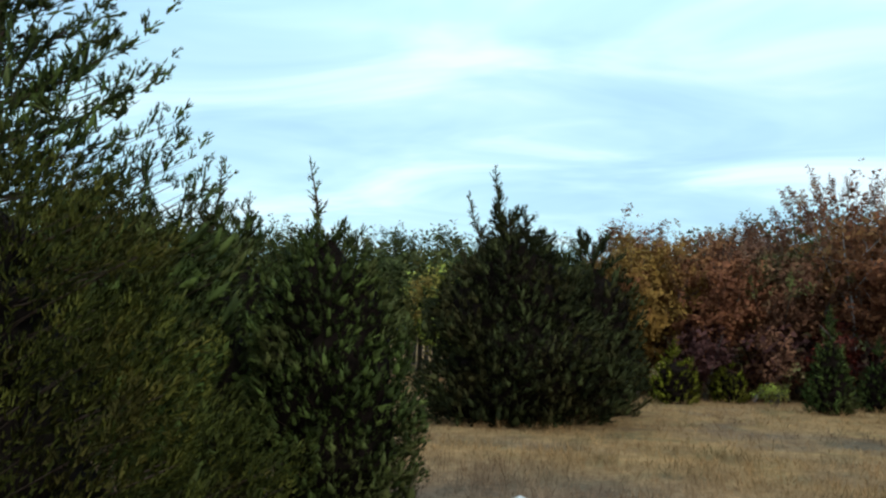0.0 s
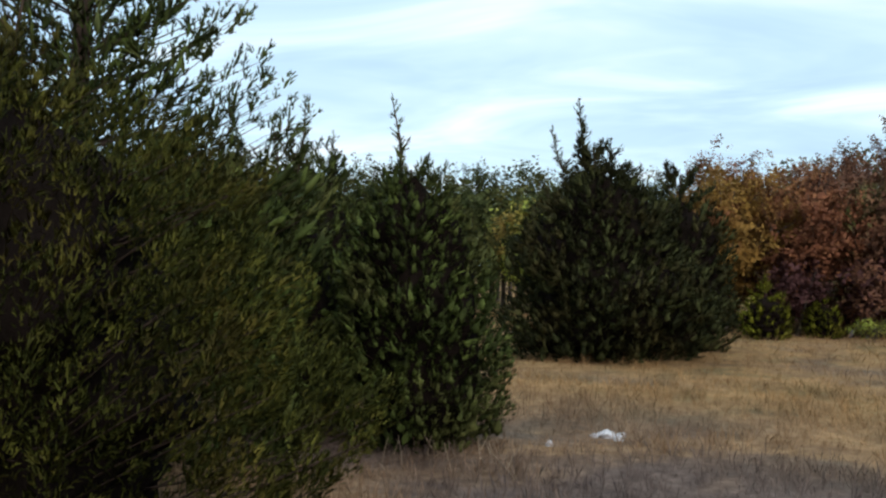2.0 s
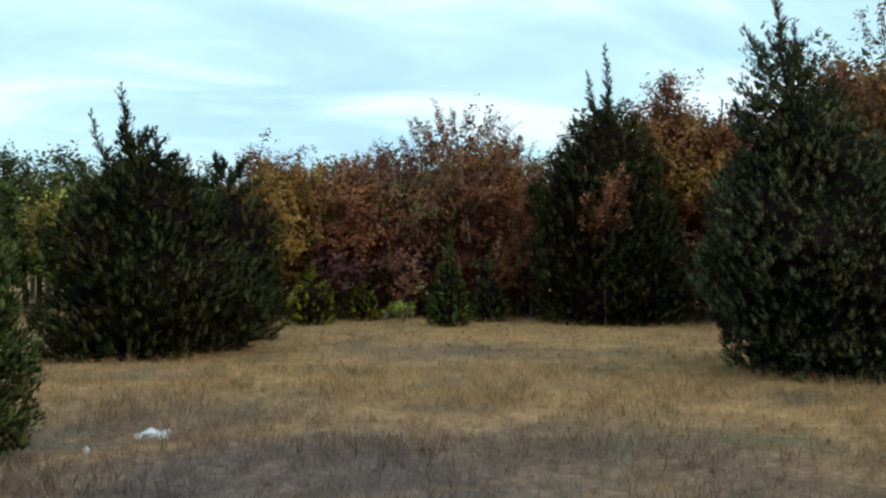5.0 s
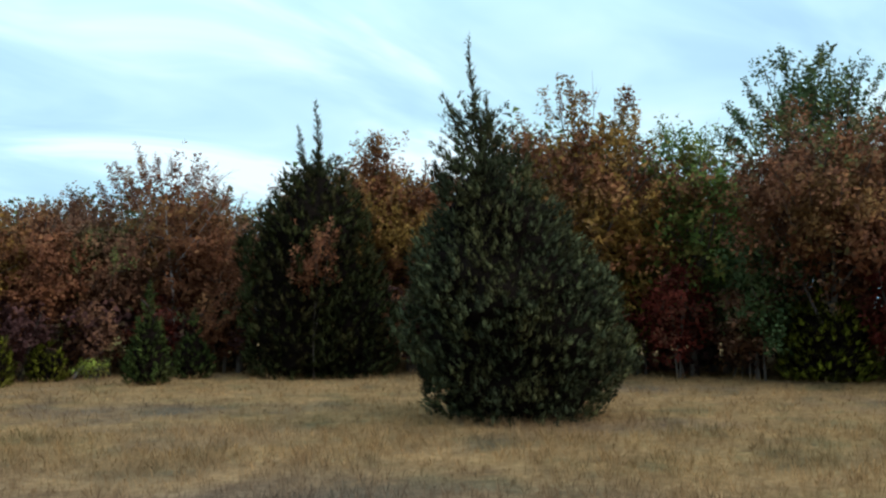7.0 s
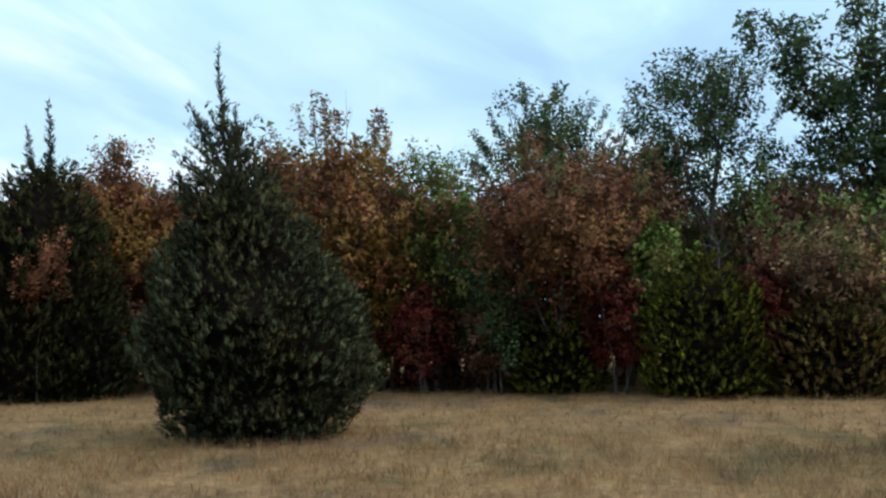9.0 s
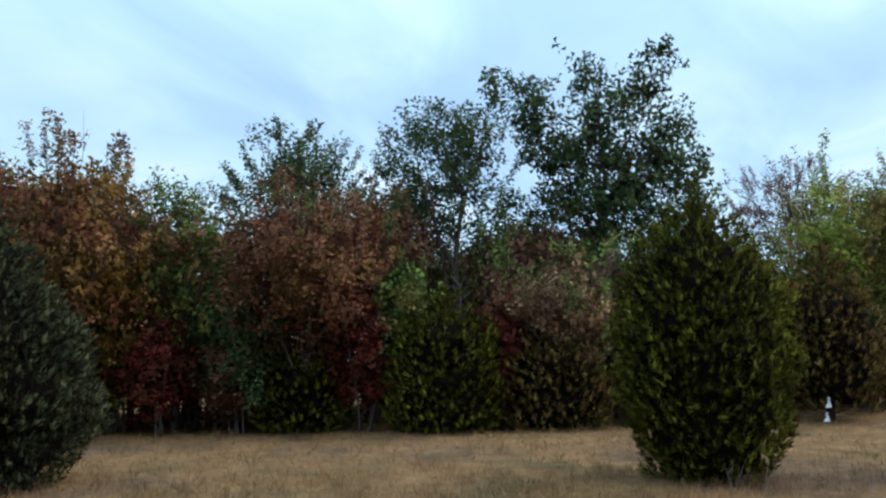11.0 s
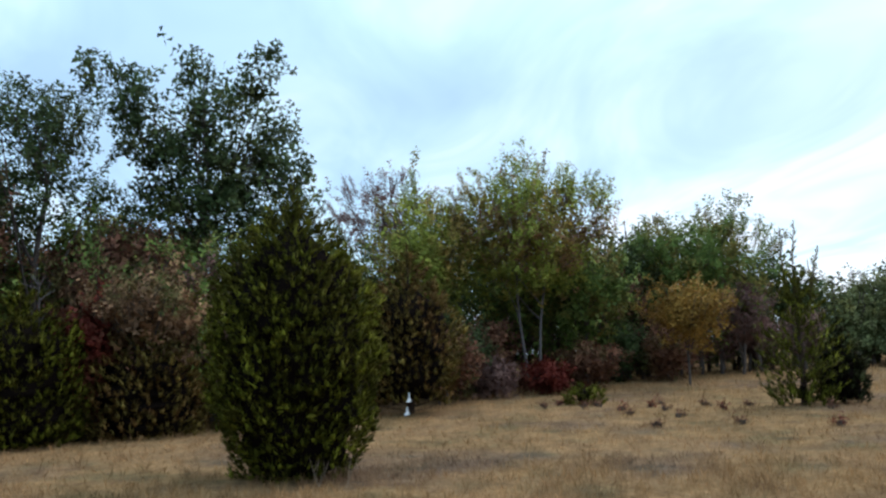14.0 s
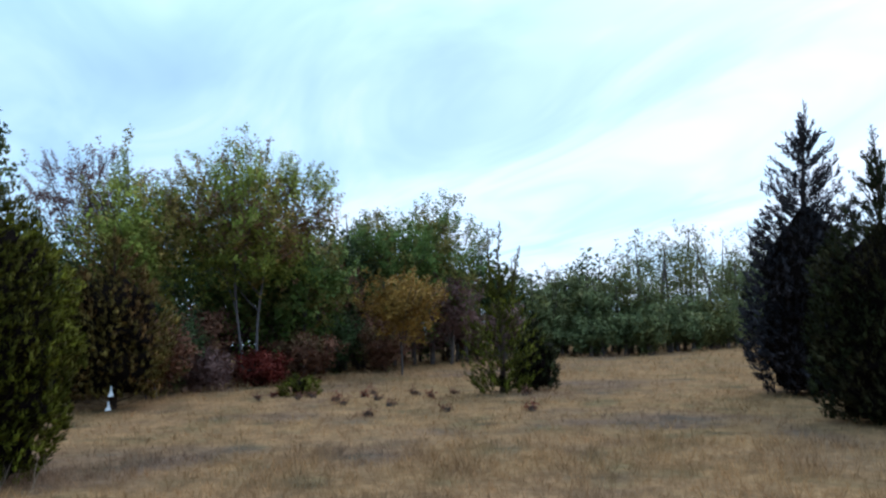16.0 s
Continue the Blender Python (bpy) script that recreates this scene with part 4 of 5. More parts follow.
cedar(17.4, -13.2, 3.1, 1.1, CEDAR_OLIVE, "young cedar with a loose feathery crown and twin top shoots", 40, ((0, 0.42), (0.12, 0.72), (0.3, 1.0), (0.55, 0.92), (0.8, 0.62), (1, 0.2)), open_from=0.16, loose=0.7,
      core=0.3, clear=0.06, sets=PLUMES_FAR, upright=1.3, tops=((0.75, -0.25, 1.0, 0.10), (0.72, 0.06, 1.15, 0.08), (0.78, 0.55, 0.5, 0.12)),
      spacing=0.19, clump=0.24, sprays=15, spray=0.075, fat=0.33)
cedar(17.5, -14.35, 1.8, 0.62, CEDAR_DARK, "small dark cedar bush behind a sparse young tree", 41, DOME, clear=0.06, sets=PLUMES_FAR,
      spacing=0.15, clump=0.175, sprays=16, spray=0.075, fat=0.5)
cedar(11.41, -17.03, 6.2, 1.38, CEDAR_GREY, "tall grey-green cedar with a thin see-through top", 42, ((0, 0.7), (0.1, 0.9), (0.2, 1.0), (0.38, 0.95), (0.57, 0.77), (0.77, 0.58), (0.86, 0.45), (0.93, 0.2), (1, 0.03)), lean=0.25, open_from=0.66, loose=0.5, sets=PLUMES_FAR, upright=0.45, tops=((0.85, 0.0, 0.2, 0.15),),
      spacing=0.18, clump=0.221, sprays=18, spray=0.08, fat=0.36)
# given the deep green material to stand in for its backlit shade
cedar(7.77, -13.66, 4.4, 1.25, CEDAR_DEEP, "dense green cedar close to a grey one, coloured dark as if backlit", 43, ((0, 0.72), (0.12, 0.92), (0.3, 1.0), (0.5, 0.9), (0.7, 0.62), (0.85, 0.42), (1, 0.05)),
      open_from=0.72, loose=0.7, tops=((0.85, 0.0, 0.35, 0.15),),
      spacing=0.145, clump=0.175, sprays=16, spray=0.07, fat=0.47)
cedar(22.08, -9.83, 0.55, 0.6, CEDAR_OLIVE, "low green bush in the dry grass", 44, DOME, core=0.3, sets=PLUMES_FAR, tops=(), name="green_bush", group="",
      spacing=0.13, clump=0.156, sprays=15, spray=0.07, fat=0.5)
cedar(8.65, 22.4, 1.05, 0.5, CEDAR_OLIVE, "bright yellow-green bush at the foot of the wood", 45, DOME, sets=PLUMES_FAR, tops=(), name="green_bush", group="",
      spacing=0.14, clump=0.156, sprays=15, spray=0.07, fat=0.5)


# ---------------------------------------------------------------- the wood's edge
RUSTY = "rust-brown autumn tree at the wood's edge"
GREENS = "green-leaved tree of the wood behind the meadow"
# behind the near cedars: green wood, with one tree turned yellow
k = 100
for x, y, h, r, m in ((-9.5, 26.0, 4.9, 2.4, LEAF_DIM), (-6.5, 28.0, 5.1, 2.4, LEAF_DIM), (-3.6, 29.5, 5.1, 2.4, LEAF_DIM), (-0.7, 30.3, 5.0, 2.4, LEAF_DIM),
                      (2.0, 30.5, 5.3, 2.3, LEAF_DIM), (4.6, 29.0, 4.9, 2.3, LEAF_DIM)):
    k += 1
    broadleaf(x, y, h, r, m, GREENS, k, low=0.05, shoots=1500, shoot=0.36)
broadleaf(1.5, 24.2, 3.9, 1.20, LEAF_DIM, "dull green small tree with yellow leaves, among cedars", 110, low=0.1, shoots=900, patch=(LEAF_LIME, 0.35))
# the rusty stretch
for x, y, h, r, m in ((6.6, 23.8, 4.5, 1.5, LEAF_ORANGE), (8.7, 23.6, 4.5, 1.5, LEAF_RUST), (10.6, 23.9, 4.8, 1.6, LEAF_BROWN), (12.9, 23.0, 5.2, 1.5, LEAF_RUST),
                      (7.6, 26.6, 5.0, 1.8, LEAF_RUST), (11.0, 27.2, 5.4, 1.8, LEAF_BROWN), (14.6, 25.4, 5.8, 1.8, LEAF_RUST)):
    k += 1
    broadleaf(x, y, h, r * 1.2, m, RUSTY, k, low=0.04, shoots=2100, shoot=0.29, bare=14)
broadleaf(12.0, 22.3, 6.1, 1.92, LEAF_RUST, "half-bare tree with a pale grey trunk and thin twigs", 120, low=0.45, shoots=230, bark=BARK_WHITE, trunk=0.06, limbs=6, bare=70)
broadleaf(17.4, 19.7, 6.7, 2.3, LEAF_ORANGE, "yellow and orange tree at the wood's edge", 121, low=0.1, shoots=3000, shoot=0.32, patch=(LEAF_RUST, 0.35))
broadleaf(18.6, 18.6, 6.0, 1.80, LEAF_RUST, RUSTY, 122, low=0.1, shoots=1100)
# behind the big cone-shaped cedar
broadleaf(17.5, 12.3, 6.9, 2.28, LEAF_ORANGE, "tall rust-orange tree with dark twigs at its top", 123, low=0.12, shoots=1700, shoot=0.34, bare=30, patch=(LEAF_RUST, 0.45))
broadleaf(19.3, 13.6, 6.3, 1.92, LEAF_BROWN, RUSTY, 124, low=0.1, shoots=1100, bare=10)
broadleaf(19.7, 10.6, 6.4, 1.9, LEAF_GREEN, "green and rusty tree with bare upright twigs", 125, low=0.1, shoots=1200, bare=40, patch=(LEAF_RUST, 0.4))
broadleaf(19.6, 7.2, 6.1, 2.28, LEAF_RUST, "brown-red tree with a broad leafy crown", 126, low=0.18, shoots=1900, shoot=0.30, patch=(LEAF_BROWN, 0.25))
broadleaf(24.4, 9.4, 9.1, 2.28, LEAF_DEEP, "tall green tree behind brown-red crowns", 127, low=0.3, shoots=950, shoot=0.42, gaps=0.1, fingers=34)
broadleaf(22.0, 6.2, 6.6, 1.92, LEAF_BROWN, RUSTY, 128, low=0.2, shoots=900)
broadleaf(23.6, 4.4, 8.8, 2.15, LEAF_DEEP, "green tree with an airy crown beside the tallest one", 129, low=0.48, shoots=950, shoot=0.38, bare=10, gaps=0.15, fingers=30)
broadleaf(24.2, -0.1, 10.2, 2.75, LEAF_DEEP, "tallest tree of the wood, deep green with sky between its boughs", 130, low=0.42, shoots=1750, shoot=0.39, limbs=27, trunk=0.13, fingers=0, droop=0.6, sets=SHOOTS_BIG,
          lobes=[(0, 0.3, 9.6, 0.6), (0.2, -0.4, 8.9, 0.6), (0, -1.3, 9.6, 0.4), (0, -1.5, 10.0, 0.25), (-0.3, 0.3, 8.2, 0.65), (0.2, -0.6, 8.0, 0.95), (0, -1.6, 7.9, 0.6), (0, -1.8, 7.1, 0.65), (0, -0.8, 6.9, 0.95), (0.3, 0.4, 7.0, 0.85), (0, 1.3, 7.2, 0.6), (0, -2.1, 6.3, 0.65), (0, -0.9, 5.8, 0.9), (-0.3, 0.2, 5.9, 0.8), (0, 1.2, 6.1, 0.65), (0, 2.9, 9.2, 0.55), (0, 2.2, 9.0, 0.6), (0, 3.2, 10.0, 0.28), (0, 1.9, 8.0, 0.6), (0, 1.4, 7.7, 0.55), (0, 2.4, 8.1, 0.4), (0, 0.6, 9.9, 0.35), (0, -0.4, 4.9, 0.9), (0, -2.0, 5.3, 0.8), (0, 1.0, 5.0, 0.85), (0, 2.2, 5.6, 0.7)])
broadleaf(25.0, 3.4, 6.4, 1.8, LEAF_GREEN, GREENS, 151, low=0.1, shoots=1100, patch=(LEAF_BROWN, 0.3))
broadleaf(24.8, 1.2, 6.0, 1.8, LEAF_BROWN, RUSTY, 152, low=0.1, shoots=1100, patch=(LEAF_GREEN, 0.4))
broadleaf(25.2, 6.4, 7.2, 1.8, LEAF_GREEN, GREENS, 153, low=0.1, shoots=1100, patch=(LEAF_RUST, 0.3))
broadleaf(22.4, 2.2, 5.2, 1.80, LEAF_BROWN, RUSTY, 131, low=0.1, shoots=900, patch=(LEAF_GREEN, 0.4))
broadleaf(21.9, 0.2, 4.6, 1.68, LEAF_GREEN, GREENS, 132, low=0.1, shoots=800, patch=(LEAF_MAUVE, 0.3))
broadleaf(20.9, 1.3, 3.6, 1.4, LEAF_TAN, "tan-leaved small oak drooping over a cedar", 133, low=0.40, shoots=620, shoot=0.3, patch=(LEAF_BROWN, 0.4))
broadleaf(23.6, -3.0, 4.6, 1.80, LEAF_DEEP, GREENS, 134, low=0.1, shoots=800)
broadleaf(35.6, -7.2, 9.2, 2.52, LEAF_MAUVE, "thin mauve-brown tree far back", 135, low=0.5, shoots=800, bare=60, gaps=0.2)
broadleaf(29.4, -7.3, 7.6, 2.28, LEAF_LIME, "yellow-green tree beside pale trunks", 136, low=0.18, shoots=1300, shoot=0.36, fingers=45, finger=0.85)
broadleaf(28.3, -10.8, 8.0, 3.00, LEAF_LIME, "wide tree with pale twin trunks and half-turned leaves", 137, low=0.36, shoots=2300, shoot=0.34, bark=BARK_PALE, trunk=0.06, stems=2, bare=50, fingers=80, finger=0.9,
          patch=(LEAF_TAN, 0.4))
broadleaf(29.8, -13.4, 5.9, 2.16, LEAF_GREEN, GREENS, 138, low=0.08, shoots=1300, shoot=0.38)
broadleaf(31.5, -11.5, 5.2, 2.16, LEAF_GREEN, GREENS, 139, low=0.05, shoots=1000, shoot=0.38)
broadleaf(33.2, -20.4, 7.1, 3.36, LEAF_GREEN, "rounded green tree across the meadow", 140, low=0.2, shoots=2200, shoot=0.40, fingers=55, finger=1.0)
broadleaf(33.8, -19.0, 4.0, 1.68, LEAF_ORANGE, "small orange-yellow tree before a green one", 141, low=0.2, shoots=700)
broadleaf(31.6, -21.3, 4.1, 1.44, LEAF_MAUVE, "small mauve-brown tree at the meadow's rim", 142, low=0.2, shoots=600)
broadleaf(33.0, -16.0, 4.8, 2.28, LEAF_BROWN, RUSTY, 143, low=0.05, shoots=900)

broadleaf(26.8, -15.9, 3.6, 1.6, LEAF_GOLD, "small golden-ochre tree before green ones", 154, low=0.30, shoots=560, shoot=0.32, trunk=0.05)
broadleaf(13.3, 17.55, 4.1, 0.65, LEAF_RUST, "slim rust-leaved sapling before a dark cedar", 155, low=0.4, shoots=170, shoot=0.28, trunk=0.012, limbs=8)

broadleaf(19.3, 8.6, 3.6, 1.0, LEAF_DEEP, "young green tree among brown-red ones", 156, low=0.1, shoots=520, shoot=0.32, trunk=0.025)
broadleaf(20.3, 5.2, 4.4, 0.9, LEAF_GREEN, "young green tree among brown-red ones", 157, low=0.2, shoots=420, shoot=0.32, trunk=0.025)

# undergrowth in front of and between the trunks
BUSH = "dark red undergrowth shrub at the wood's foot"
k = 200
for x, y, h, r, m in ((8.0, 22.9, 2.2, 1.0, LEAF_PLUM), (9.9, 22.9, 2.0, 1.0, LEAF_BROWN), (11.7, 22.4, 2.0, 1.0, LEAF_DARKRED), (13.0, 21.4, 2.6, 1.0, LEAF_RUST),
                      (16.2, 18.2, 2.4, 1.2, LEAF_RUST), (18.0, 13.0, 2.6, 1.2, LEAF_BROWN), (18.9, 10.6, 2.9, 1.2, LEAF_DARKRED), (19.5, 9.0, 2.5, 1.0, LEAF_BROWN),
                      (19.9, 5.8, 3.4, 0.85, LEAF_DARKRED), (20.8, 2.7, 3.6, 0.8, LEAF_DARKRED), (21.6, -0.6, 2.4, 1.0, LEAF_MAUVE), (22.2, -2.4, 2.2, 1.0, LEAF_BROWN),
                      (26.3, -8.6, 1.1, 1.0, LEAF_MAUVE), (26.9, -10.6, 0.8, 1.0, LEAF_DARKRED), (27.6, -12.6, 1.5, 1.2, LEAF_BROWN), (20.2, 9.6, 4.2, 1.1, LEAF_GREEN),
                      (19.6, 11.9, 3.4, 1.0, LEAF_LIME), (31.0, -15.2, 2.4, 1.4, LEAF_DEEP), (31.6, -18.0, 2.4, 1.4, LEAF_BROWN), (24.4, -6.6, 2.4, 1.2, LEAF_BROWN), (26.4, -7.4, 2.8, 1.3, LEAF_DEEP), (28.4, -9.2, 2.6, 1.3, LEAF_BROWN), (30.0, -17.0, 1.8, 1.2, LEAF_BROWN)):
    k += 1
    broadleaf(x, y, h, r, m, BUSH if m is LEAF_DARKRED else "autumn undergrowth shrub at the wood's foot", k, low=0.02, shoots=520, shoot=0.28, limbs=9, stems=3, trunk=0.03,
              name="undergrowth_shrub", group="undergrowth of the wood")


def far_wood(name, label, spans, count, mat, seed, shoot=0.55):
    """A deep belt of trees: crowns of many shoots on tapered trunks. spans: azimuth and distance of its two ends, height."""
    rng = np.random.default_rng(seed)
    places, axes, wood, looks = [], [], [], []
    for (a0, d0), (a1, d1), tall, deep, share in spans:
        for _ in range(share):
            q = rng.random()
            a, d = radians(a0 + (a1 - a0) * q), d0 + (d1 - d0) * q + deep * rng.random()
            x, y = d * math.sin(a), d * math.cos(a)
            h = tall * rng.uniform(0.82, 1.04)
            r = max(0.8, h * rng.uniform(0.24, 0.34))
            z = float(rise(x, y))
            wood.append(tube([(x, y, z - 0.2), (x + rng.normal(0, 0.1), y, z + h * 0.5), (x + rng.normal(0, 0.3), y, z + h * 0.9)], [0.12, 0.07, 0.02], 5))
            n = count
            lobe = rng.normal(size=(9, 3))
            lobe *= rng.uniform(0.35, 0.7, (9, 1)) / np.linalg.norm(lobe, axis=1, keepdims=True)
            p = rng.normal(size=(n, 3))
            p *= rng.random((n, 1)) ** 0.35 / np.linalg.norm(p, axis=1, keepdims=True)
            bulge = p
            p = lobe[rng.integers(0, 9, n)] + p * 0.42
            looks.append(bulge + 0.5 * p + np.array([0, 0, 0.3]))
            places.append(p * np.array([r, r, h * 0.46]) + np.array([x, y, z + h * 0.52]))
            axes.append(p + np.array([0, 0, 0.9]) + rng.normal(0, 0.3, (n, 3)))
    places, axes = np.concatenate(places), np.concatenate(axes)
    ob = root(name, 0, 0, label, "woods", z=0.0)
    tagged(ob, kind="stuff")
    looks = np.concatenate(looks)
    v, f, n = spread(SHOOTS, places, axes, shoot * rng.uniform(0.6, 1.3, len(places)), rng, normals=looks / np.linalg.norm(looks, axis=1, keepdims=True))
    part("crowns", v, f, mat, ob, normals=n)
    v, f = merge(*wood)
    part("trunks", v, f, BARK, ob)


far_wood("far_green_wood", "far green wood closing the meadow", [((131, 44), (136, 43), 4.7, 4, 12), ((136, 44), (150, 60), 6.6, 6, 26), ((139, 58), (150, 64), 9.4, 5, 12),
                                                           ((122, 46), (132, 46), 5.0, 6, 14), ((130, 42), (138, 42), 3.6, 2, 12), ((138, 43), (150, 57), 3.0, 2, 16), ((118, 41.5), (137, 41), 1.9, 1.5, 22), ((137, 41.5), (150, 55), 1.9, 1.5, 18)], 230, LEAF_HAZY, 61, 0.38)
far_wood("inner_rust_wood", "brown autumn trees deeper in the wood", [((13, 29), (25, 29), 5.3, 4, 13), ((25, 29), (37, 29), 6.6, 4, 16), ((37, 28), (49, 28), 7.3, 3, 18),
                                                                ((49, 25), (60, 25), 8.0, 3, 17), ((59, 25), (66, 25), 6.5, 3, 8)], 300, LEAF_BROWN, 62, 0.36)
far_wood("inner_green_wood", "green trees deeper in the wood", [((65, 27), (76, 27), 7.8, 3, 10), ((74, 26), (98, 26), 6.3, 3, 22), ((97, 28), (105, 29), 5.2, 3, 8),
                                                          ((104, 33), (118, 37), 7.4, 3, 14), ((116, 37), (123, 39), 6.0, 3, 6)], 280, LEAF_DEEP, 63, 0.38)
far_wood("dull_green_wood", "dull olive green trees behind the near cedars", [((-20, 31), (14, 32), 5.7, 4, 30)], 280, LEAF_DIM, 66, 0.35)
far_wood("wood_depth", "dim brown-green depth of the wood behind its edge", [((-42, 33), (12, 39), 5.6, 4, 24), ((12, 34), (25, 34), 6.0, 3, 10), ((25, 34), (37, 34), 7.2, 3, 10), ((37, 32), (49, 32), 8.0, 3, 12),
                                                                     ((49, 29), (60, 29), 8.9, 3, 11), ((58, 29), (66, 29), 6.9, 3, 7), ((65, 31), (76, 31), 8.4, 3, 9), ((76, 30), (99, 30), 6.0, 3, 16),
                                                                     ((98, 33), (106, 35), 5.6, 3, 7), ((104, 39), (118, 42), 8.0, 3, 11), ((116, 44), (134, 50), 6.2, 3, 14)], 84, LEAF_DEEP, 65, 0.72)
far_wood("shaded_undergrowth", "dark brown undergrowth filling the wood's foot", [((13, 25), (37, 25), 2.4, 2, 20), ((37, 24), (60, 22.5), 2.6, 2, 18), ((60, 22.5), (100, 23), 3.0, 2, 38),
                                                                             ((100, 25), (108, 32), 2.4, 2, 8)], 84, LEAF_PLUM, 64, 0.46)
far_wood("brown_undergrowth", "thin brown undergrowth beneath the green and yellow trees", [((103, 30), (130, 41), 2.8, 3, 44)], 110, LEAF_MAUVE, 67, 0.40)


# ---------------------------------------------------------------- small things in the meadow
def rock(x, y, sx, sy, sz, seed):
    rng = np.random.default_rng(seed)
    bm = bmesh.new()
    bmesh.ops.create_icosphere(bm, subdivisions=3, radius=1.0)
    for v in bm.verts:
        d = noise.noise(v.co * 1.6 + Vector((seed, 0, 0))) * 0.35 + noise.noise(v.co * 4.0 + Vector((0, seed, 0))) * 0.12
        v.co = Vector((v.co.x * sx, v.co.y * sy, v.co.z * sz)) * (1 + d)
        if v.co.z < -0.4 * sz:
            v.co.z = -0.4 * sz
    me = bpy.data.meshes.new("pale_rock")
    bm.to_mesh(me)
    bm.free()
    me.materials.append(STONE)
    ob = new("pale_rock", me)
    ob.location = (x, y, float(bumpy(x, y)) + 0.35 * sz)
    ob.rotation_euler = (0, 0, rng.uniform(0, 6.28))
    return tagged(ob, "pale limestone lump half sunk in weeds", "rock", "rocks in the weeds")


for x, y, sx, sy, sz, seed in ((1.20, 8.75, 0.09, 0.075, 0.055, 1), (1.35, 8.8, 0.055, 0.05, 0.035, 2), (1.08, 8.72, 0.04, 0.04, 0.03, 3), (0.60, 8.2, 0.03, 0.03, 0.04, 4), (1.30, 8.62, 0.05, 0.05, 0.04, 5)):
    rock(x, y, sx, sy, sz, seed)


def stalks(x, y, count, spread_r, tall, seed, label):
    rng = np.random.default_rng(seed)
    ob = root("dry_stalks", x, y, label, "weeds")
    tagged(ob, kind="stuff")
    wood = []
    for _ in range(count):
        a, r = rng.uniform(0, 6.28), spread_r * math.sqrt(rng.random())
        p = np.array([math.cos(a) * r, math.sin(a) * r, -0.03])
        h = tall * rng.uniform(0.5, 1.0)
        top = p + np.array([rng.normal(0, 0.14), rng.normal(0, 0.14), h])
        wood.append(tube([p, (p + top) / 2 + rng.normal(0, 0.02, 3), top], [0.005, 0.004, 0.002], 4))
        if rng.random() < 0.5:
            q = p + (top - p) * 0.6
            wood.append(tube([q, q + np.array([rng.normal(0, 0.06), rng.normal(0, 0.06), 0.12])], [0.004, 0.002], 3))
    v, f = merge(*wood)
    part("stems", v, f, STALK, ob)


stalks(-0.45, 7.35, 16, 0.6, 0.30, 71, "pale dry weed stalks before a young cedar")
stalks(0.28, 7.0, 3, 0.15, 0.5, 72, "few leaning pale stalks in grey weeds")
stalks(-1.2, 5.2, 7, 0.35, 0.35, 73, "dry stalks at a big cedar's foot")
stalks(11.9, -1.6, 16, 0.55, 0.45, 74, "dry stalks before an olive cedar")

# low dark-leaved seedlings scattered in the straw
k = 300
for x, y, h in ((15.6, -8.4, 0.28), (20.3, -9.0, 0.32), (19.4, -9.6, 0.3), (18.6, -10.3, 0.28), (21.0, -8.2, 0.34), (17.6, -11.2, 0.28), (19.0, -11.6, 0.3), (16.2, -13.0, 0.24), (13.6, -11.0, 0.2),
                (20.8, -9.6, 0.26), (18.2, -9.2, 0.22), (19.8, -10.6, 0.24), (16.9, -9.7, 0.2), (20.6, -11.3, 0.24), (21.9, -9.0, 0.28), (15.0, -9.9, 0.18), (18.4, -12.4, 0.2)):
    k += 1
    broadleaf(x, y, h * 0.5, 0.12, LEAF_DARKRED if k % 3 == 0 else LEAF_BROWN, "low dark red seedling in straw grass", k, low=0.1, shoots=16, shoot=0.11, limbs=4, stems=3, trunk=0.008, name="red_seedling", group="red seedlings in the grass")
broadleaf(9.3, 21.3, 0.5, 0.35, LEAF_LIME, "small leafy weed in the dry grass", 320, low=0.1, shoots=60, shoot=0.15, limbs=6, stems=3, trunk=0.01, name="leafy_weed", group="")


def fallen_branch():
    ob = root("fallen_branch", 9.9, 22.6, "bleached fallen branch leaning at the wood's foot", "branch")
    v, f = merge(tube([(-0.5, 0, 0.05), (-0.25, 0, 0.42), (0.1, 0, 0.72), (0.45, 0, 0.78)], [0.05, 0.045, 0.035, 0.015], 7),
                 tube([(0.1, 0, 0.70), (0.3, 0.1, 0.92)], [0.025, 0.008], 5))
    part("bough", v, f, BARK_PALE, ob)


fallen_branch()


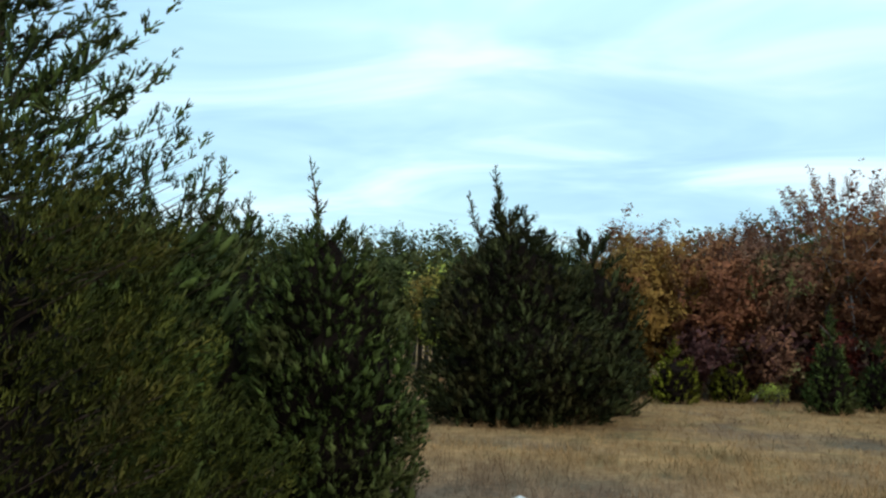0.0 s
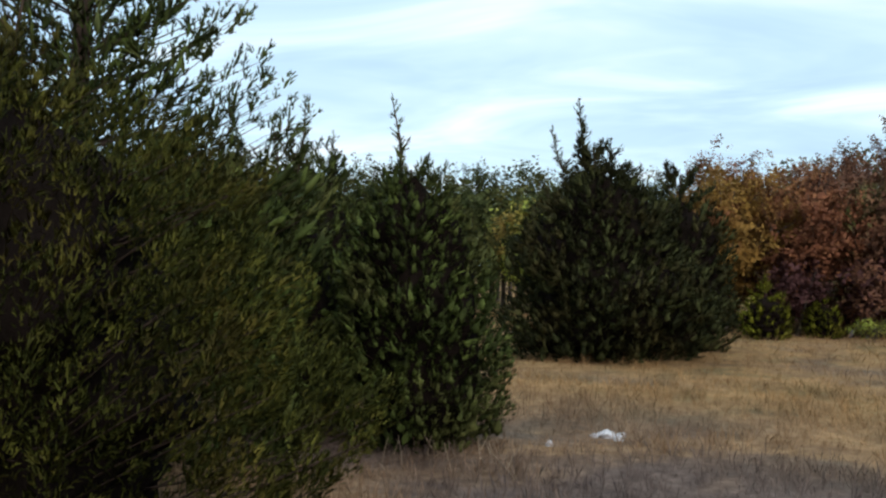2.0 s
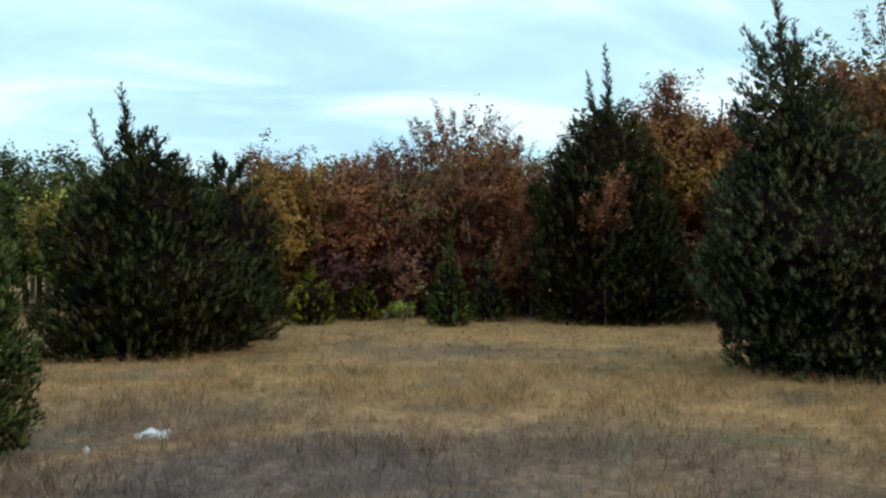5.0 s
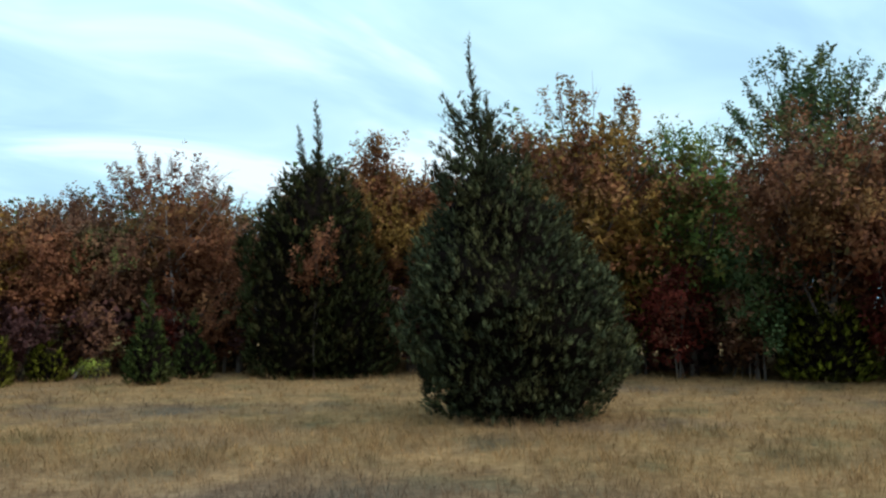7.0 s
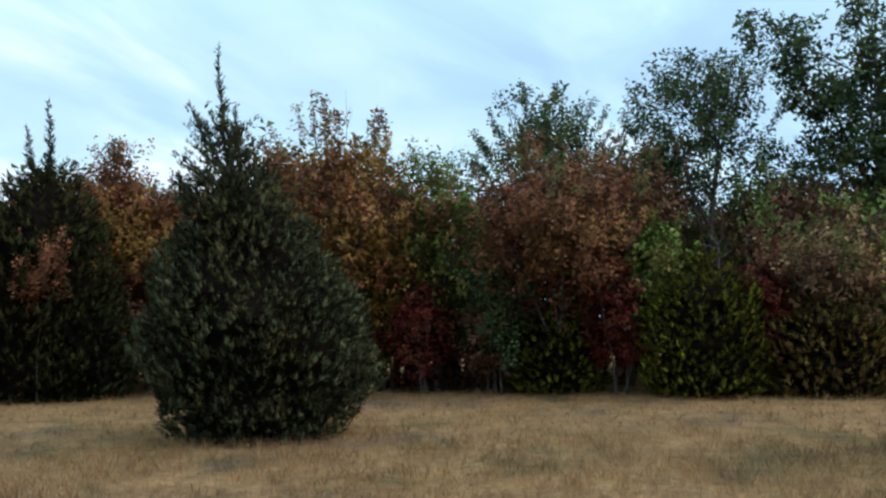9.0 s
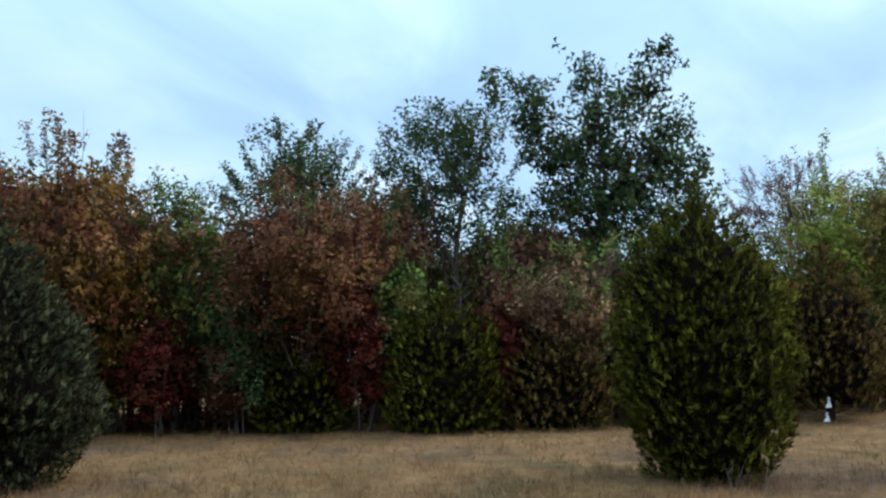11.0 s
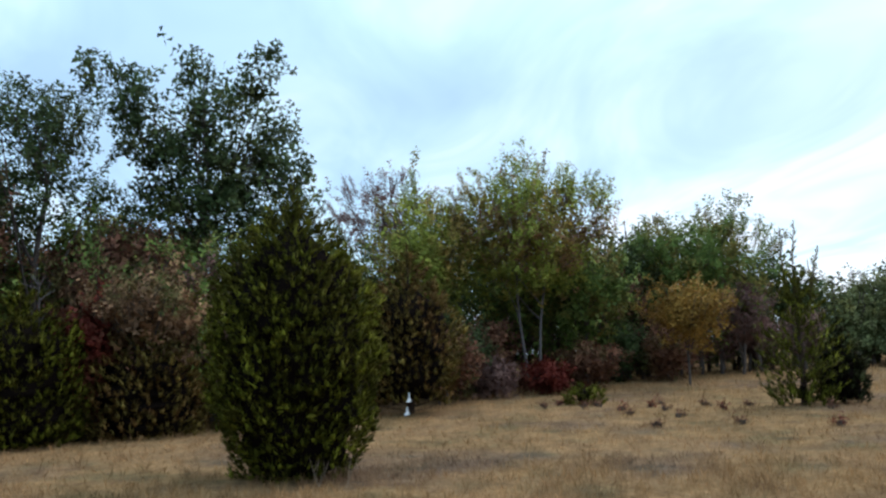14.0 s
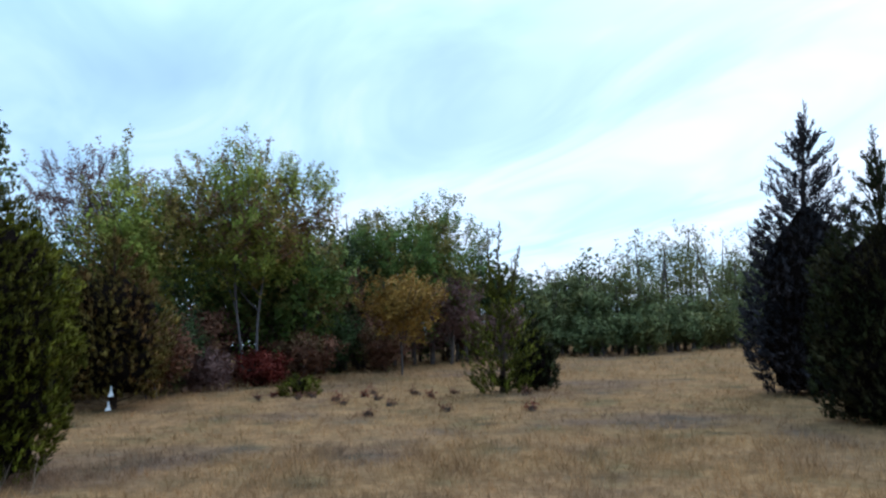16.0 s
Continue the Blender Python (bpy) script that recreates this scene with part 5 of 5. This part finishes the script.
def bare_snag(x, y, h, seed):
    rng = np.random.default_rng(seed)
    ob = root("bare_snag", x, y, "bleached bare twiggy snag among red leaves", "dead tree")
    wood = [tube([(0, 0, -0.05), (0.05, 0, h * 0.5), (-0.03, 0, h * 0.85)], [0.035, 0.025, 0.01], 6)]
    for _ in range(12):
        z = h * rng.uniform(0.45, 0.85)
        d = np.array([rng.normal(0, 0.3), rng.normal(0, 0.3), rng.uniform(0.2, 0.6)])
        wood.append(tube([(0, 0, z), d * 0.5 + np.array([0, 0, z]), d * 0.9 + np.array([0.03, 0, z])], [0.012, 0.009, 0.003], 4))
    v, f = merge(*wood)
    part("trunk", v, f, BARK_PALE, ob)


bare_snag(20.4, 3.6, 4.1, 81)


def scrap(x, y, z, tall, wide, turn, seed):
    """A crumpled strip of white plastic."""
    rng = np.random.default_rng(seed)
    rows, cols = 7, 5
    v = []
    for i in range(rows):
        for j in range(cols):
            s, t = i / (rows - 1), j / (cols - 1) - 0.5
            v.append((t * wide * (1.1 - 0.75 * s) + 0.25 * wide * s, 0.03 * math.sin(9 * t + 5 * s) + rng.normal(0, 0.006), s * tall))
    v = np.array(v)
    f = []
    for i in range(rows - 1):
        for j in range(cols - 1):
            a = i * cols + j
            f += [(a, a + 1, a + cols + 1), (a, a + cols + 1, a + cols)]
    n = len(v)
    f = np.array(f)
    v = np.concatenate([v, v + np.array([0, 0.008, 0])])
    f = np.concatenate([f, f[:, ::-1] + n])
    ob = new("plastic_scrap", mesh_of("plastic_scrap", v, f, PLASTIC, True))
    ob.matrix_world = pose(x, y, z, 0, 0, turn)
    return tagged(ob, "crumpled white plastic scrap caught in low cedar twigs", "litter", "white scraps")


SCRAP = float(bumpy(20.7, -4.6))
scrap(20.72, -4.62, SCRAP + 0.42, 0.23, 0.10, -75, 91)
scrap(20.66, -4.55, SCRAP + 0.12, 0.20, 0.11, -65, 92)


def old_gate():
    ob = root("rail_fence", 36.6, -43.0, "dark weathered posts with a rail at the meadow's far end", "fence")
    for name, pts, rad in (("post", [(0, 0, -0.1), (0, 0, 1.3)], 0.09), ("post", [(1.3, -0.6, -0.1), (1.3, -0.6, 2.2)], 0.11), ("rail", [(0, 0, 0.45), (1.3, -0.6, 0.55)], 0.06), ("rail", [(0, 0, 0.95), (1.3, -0.6, 1.05)], 0.06)):
        v, f = tube(pts, [rad, rad * 0.85], 7)
        part(name, v, f, BARK, ob)


old_gate()
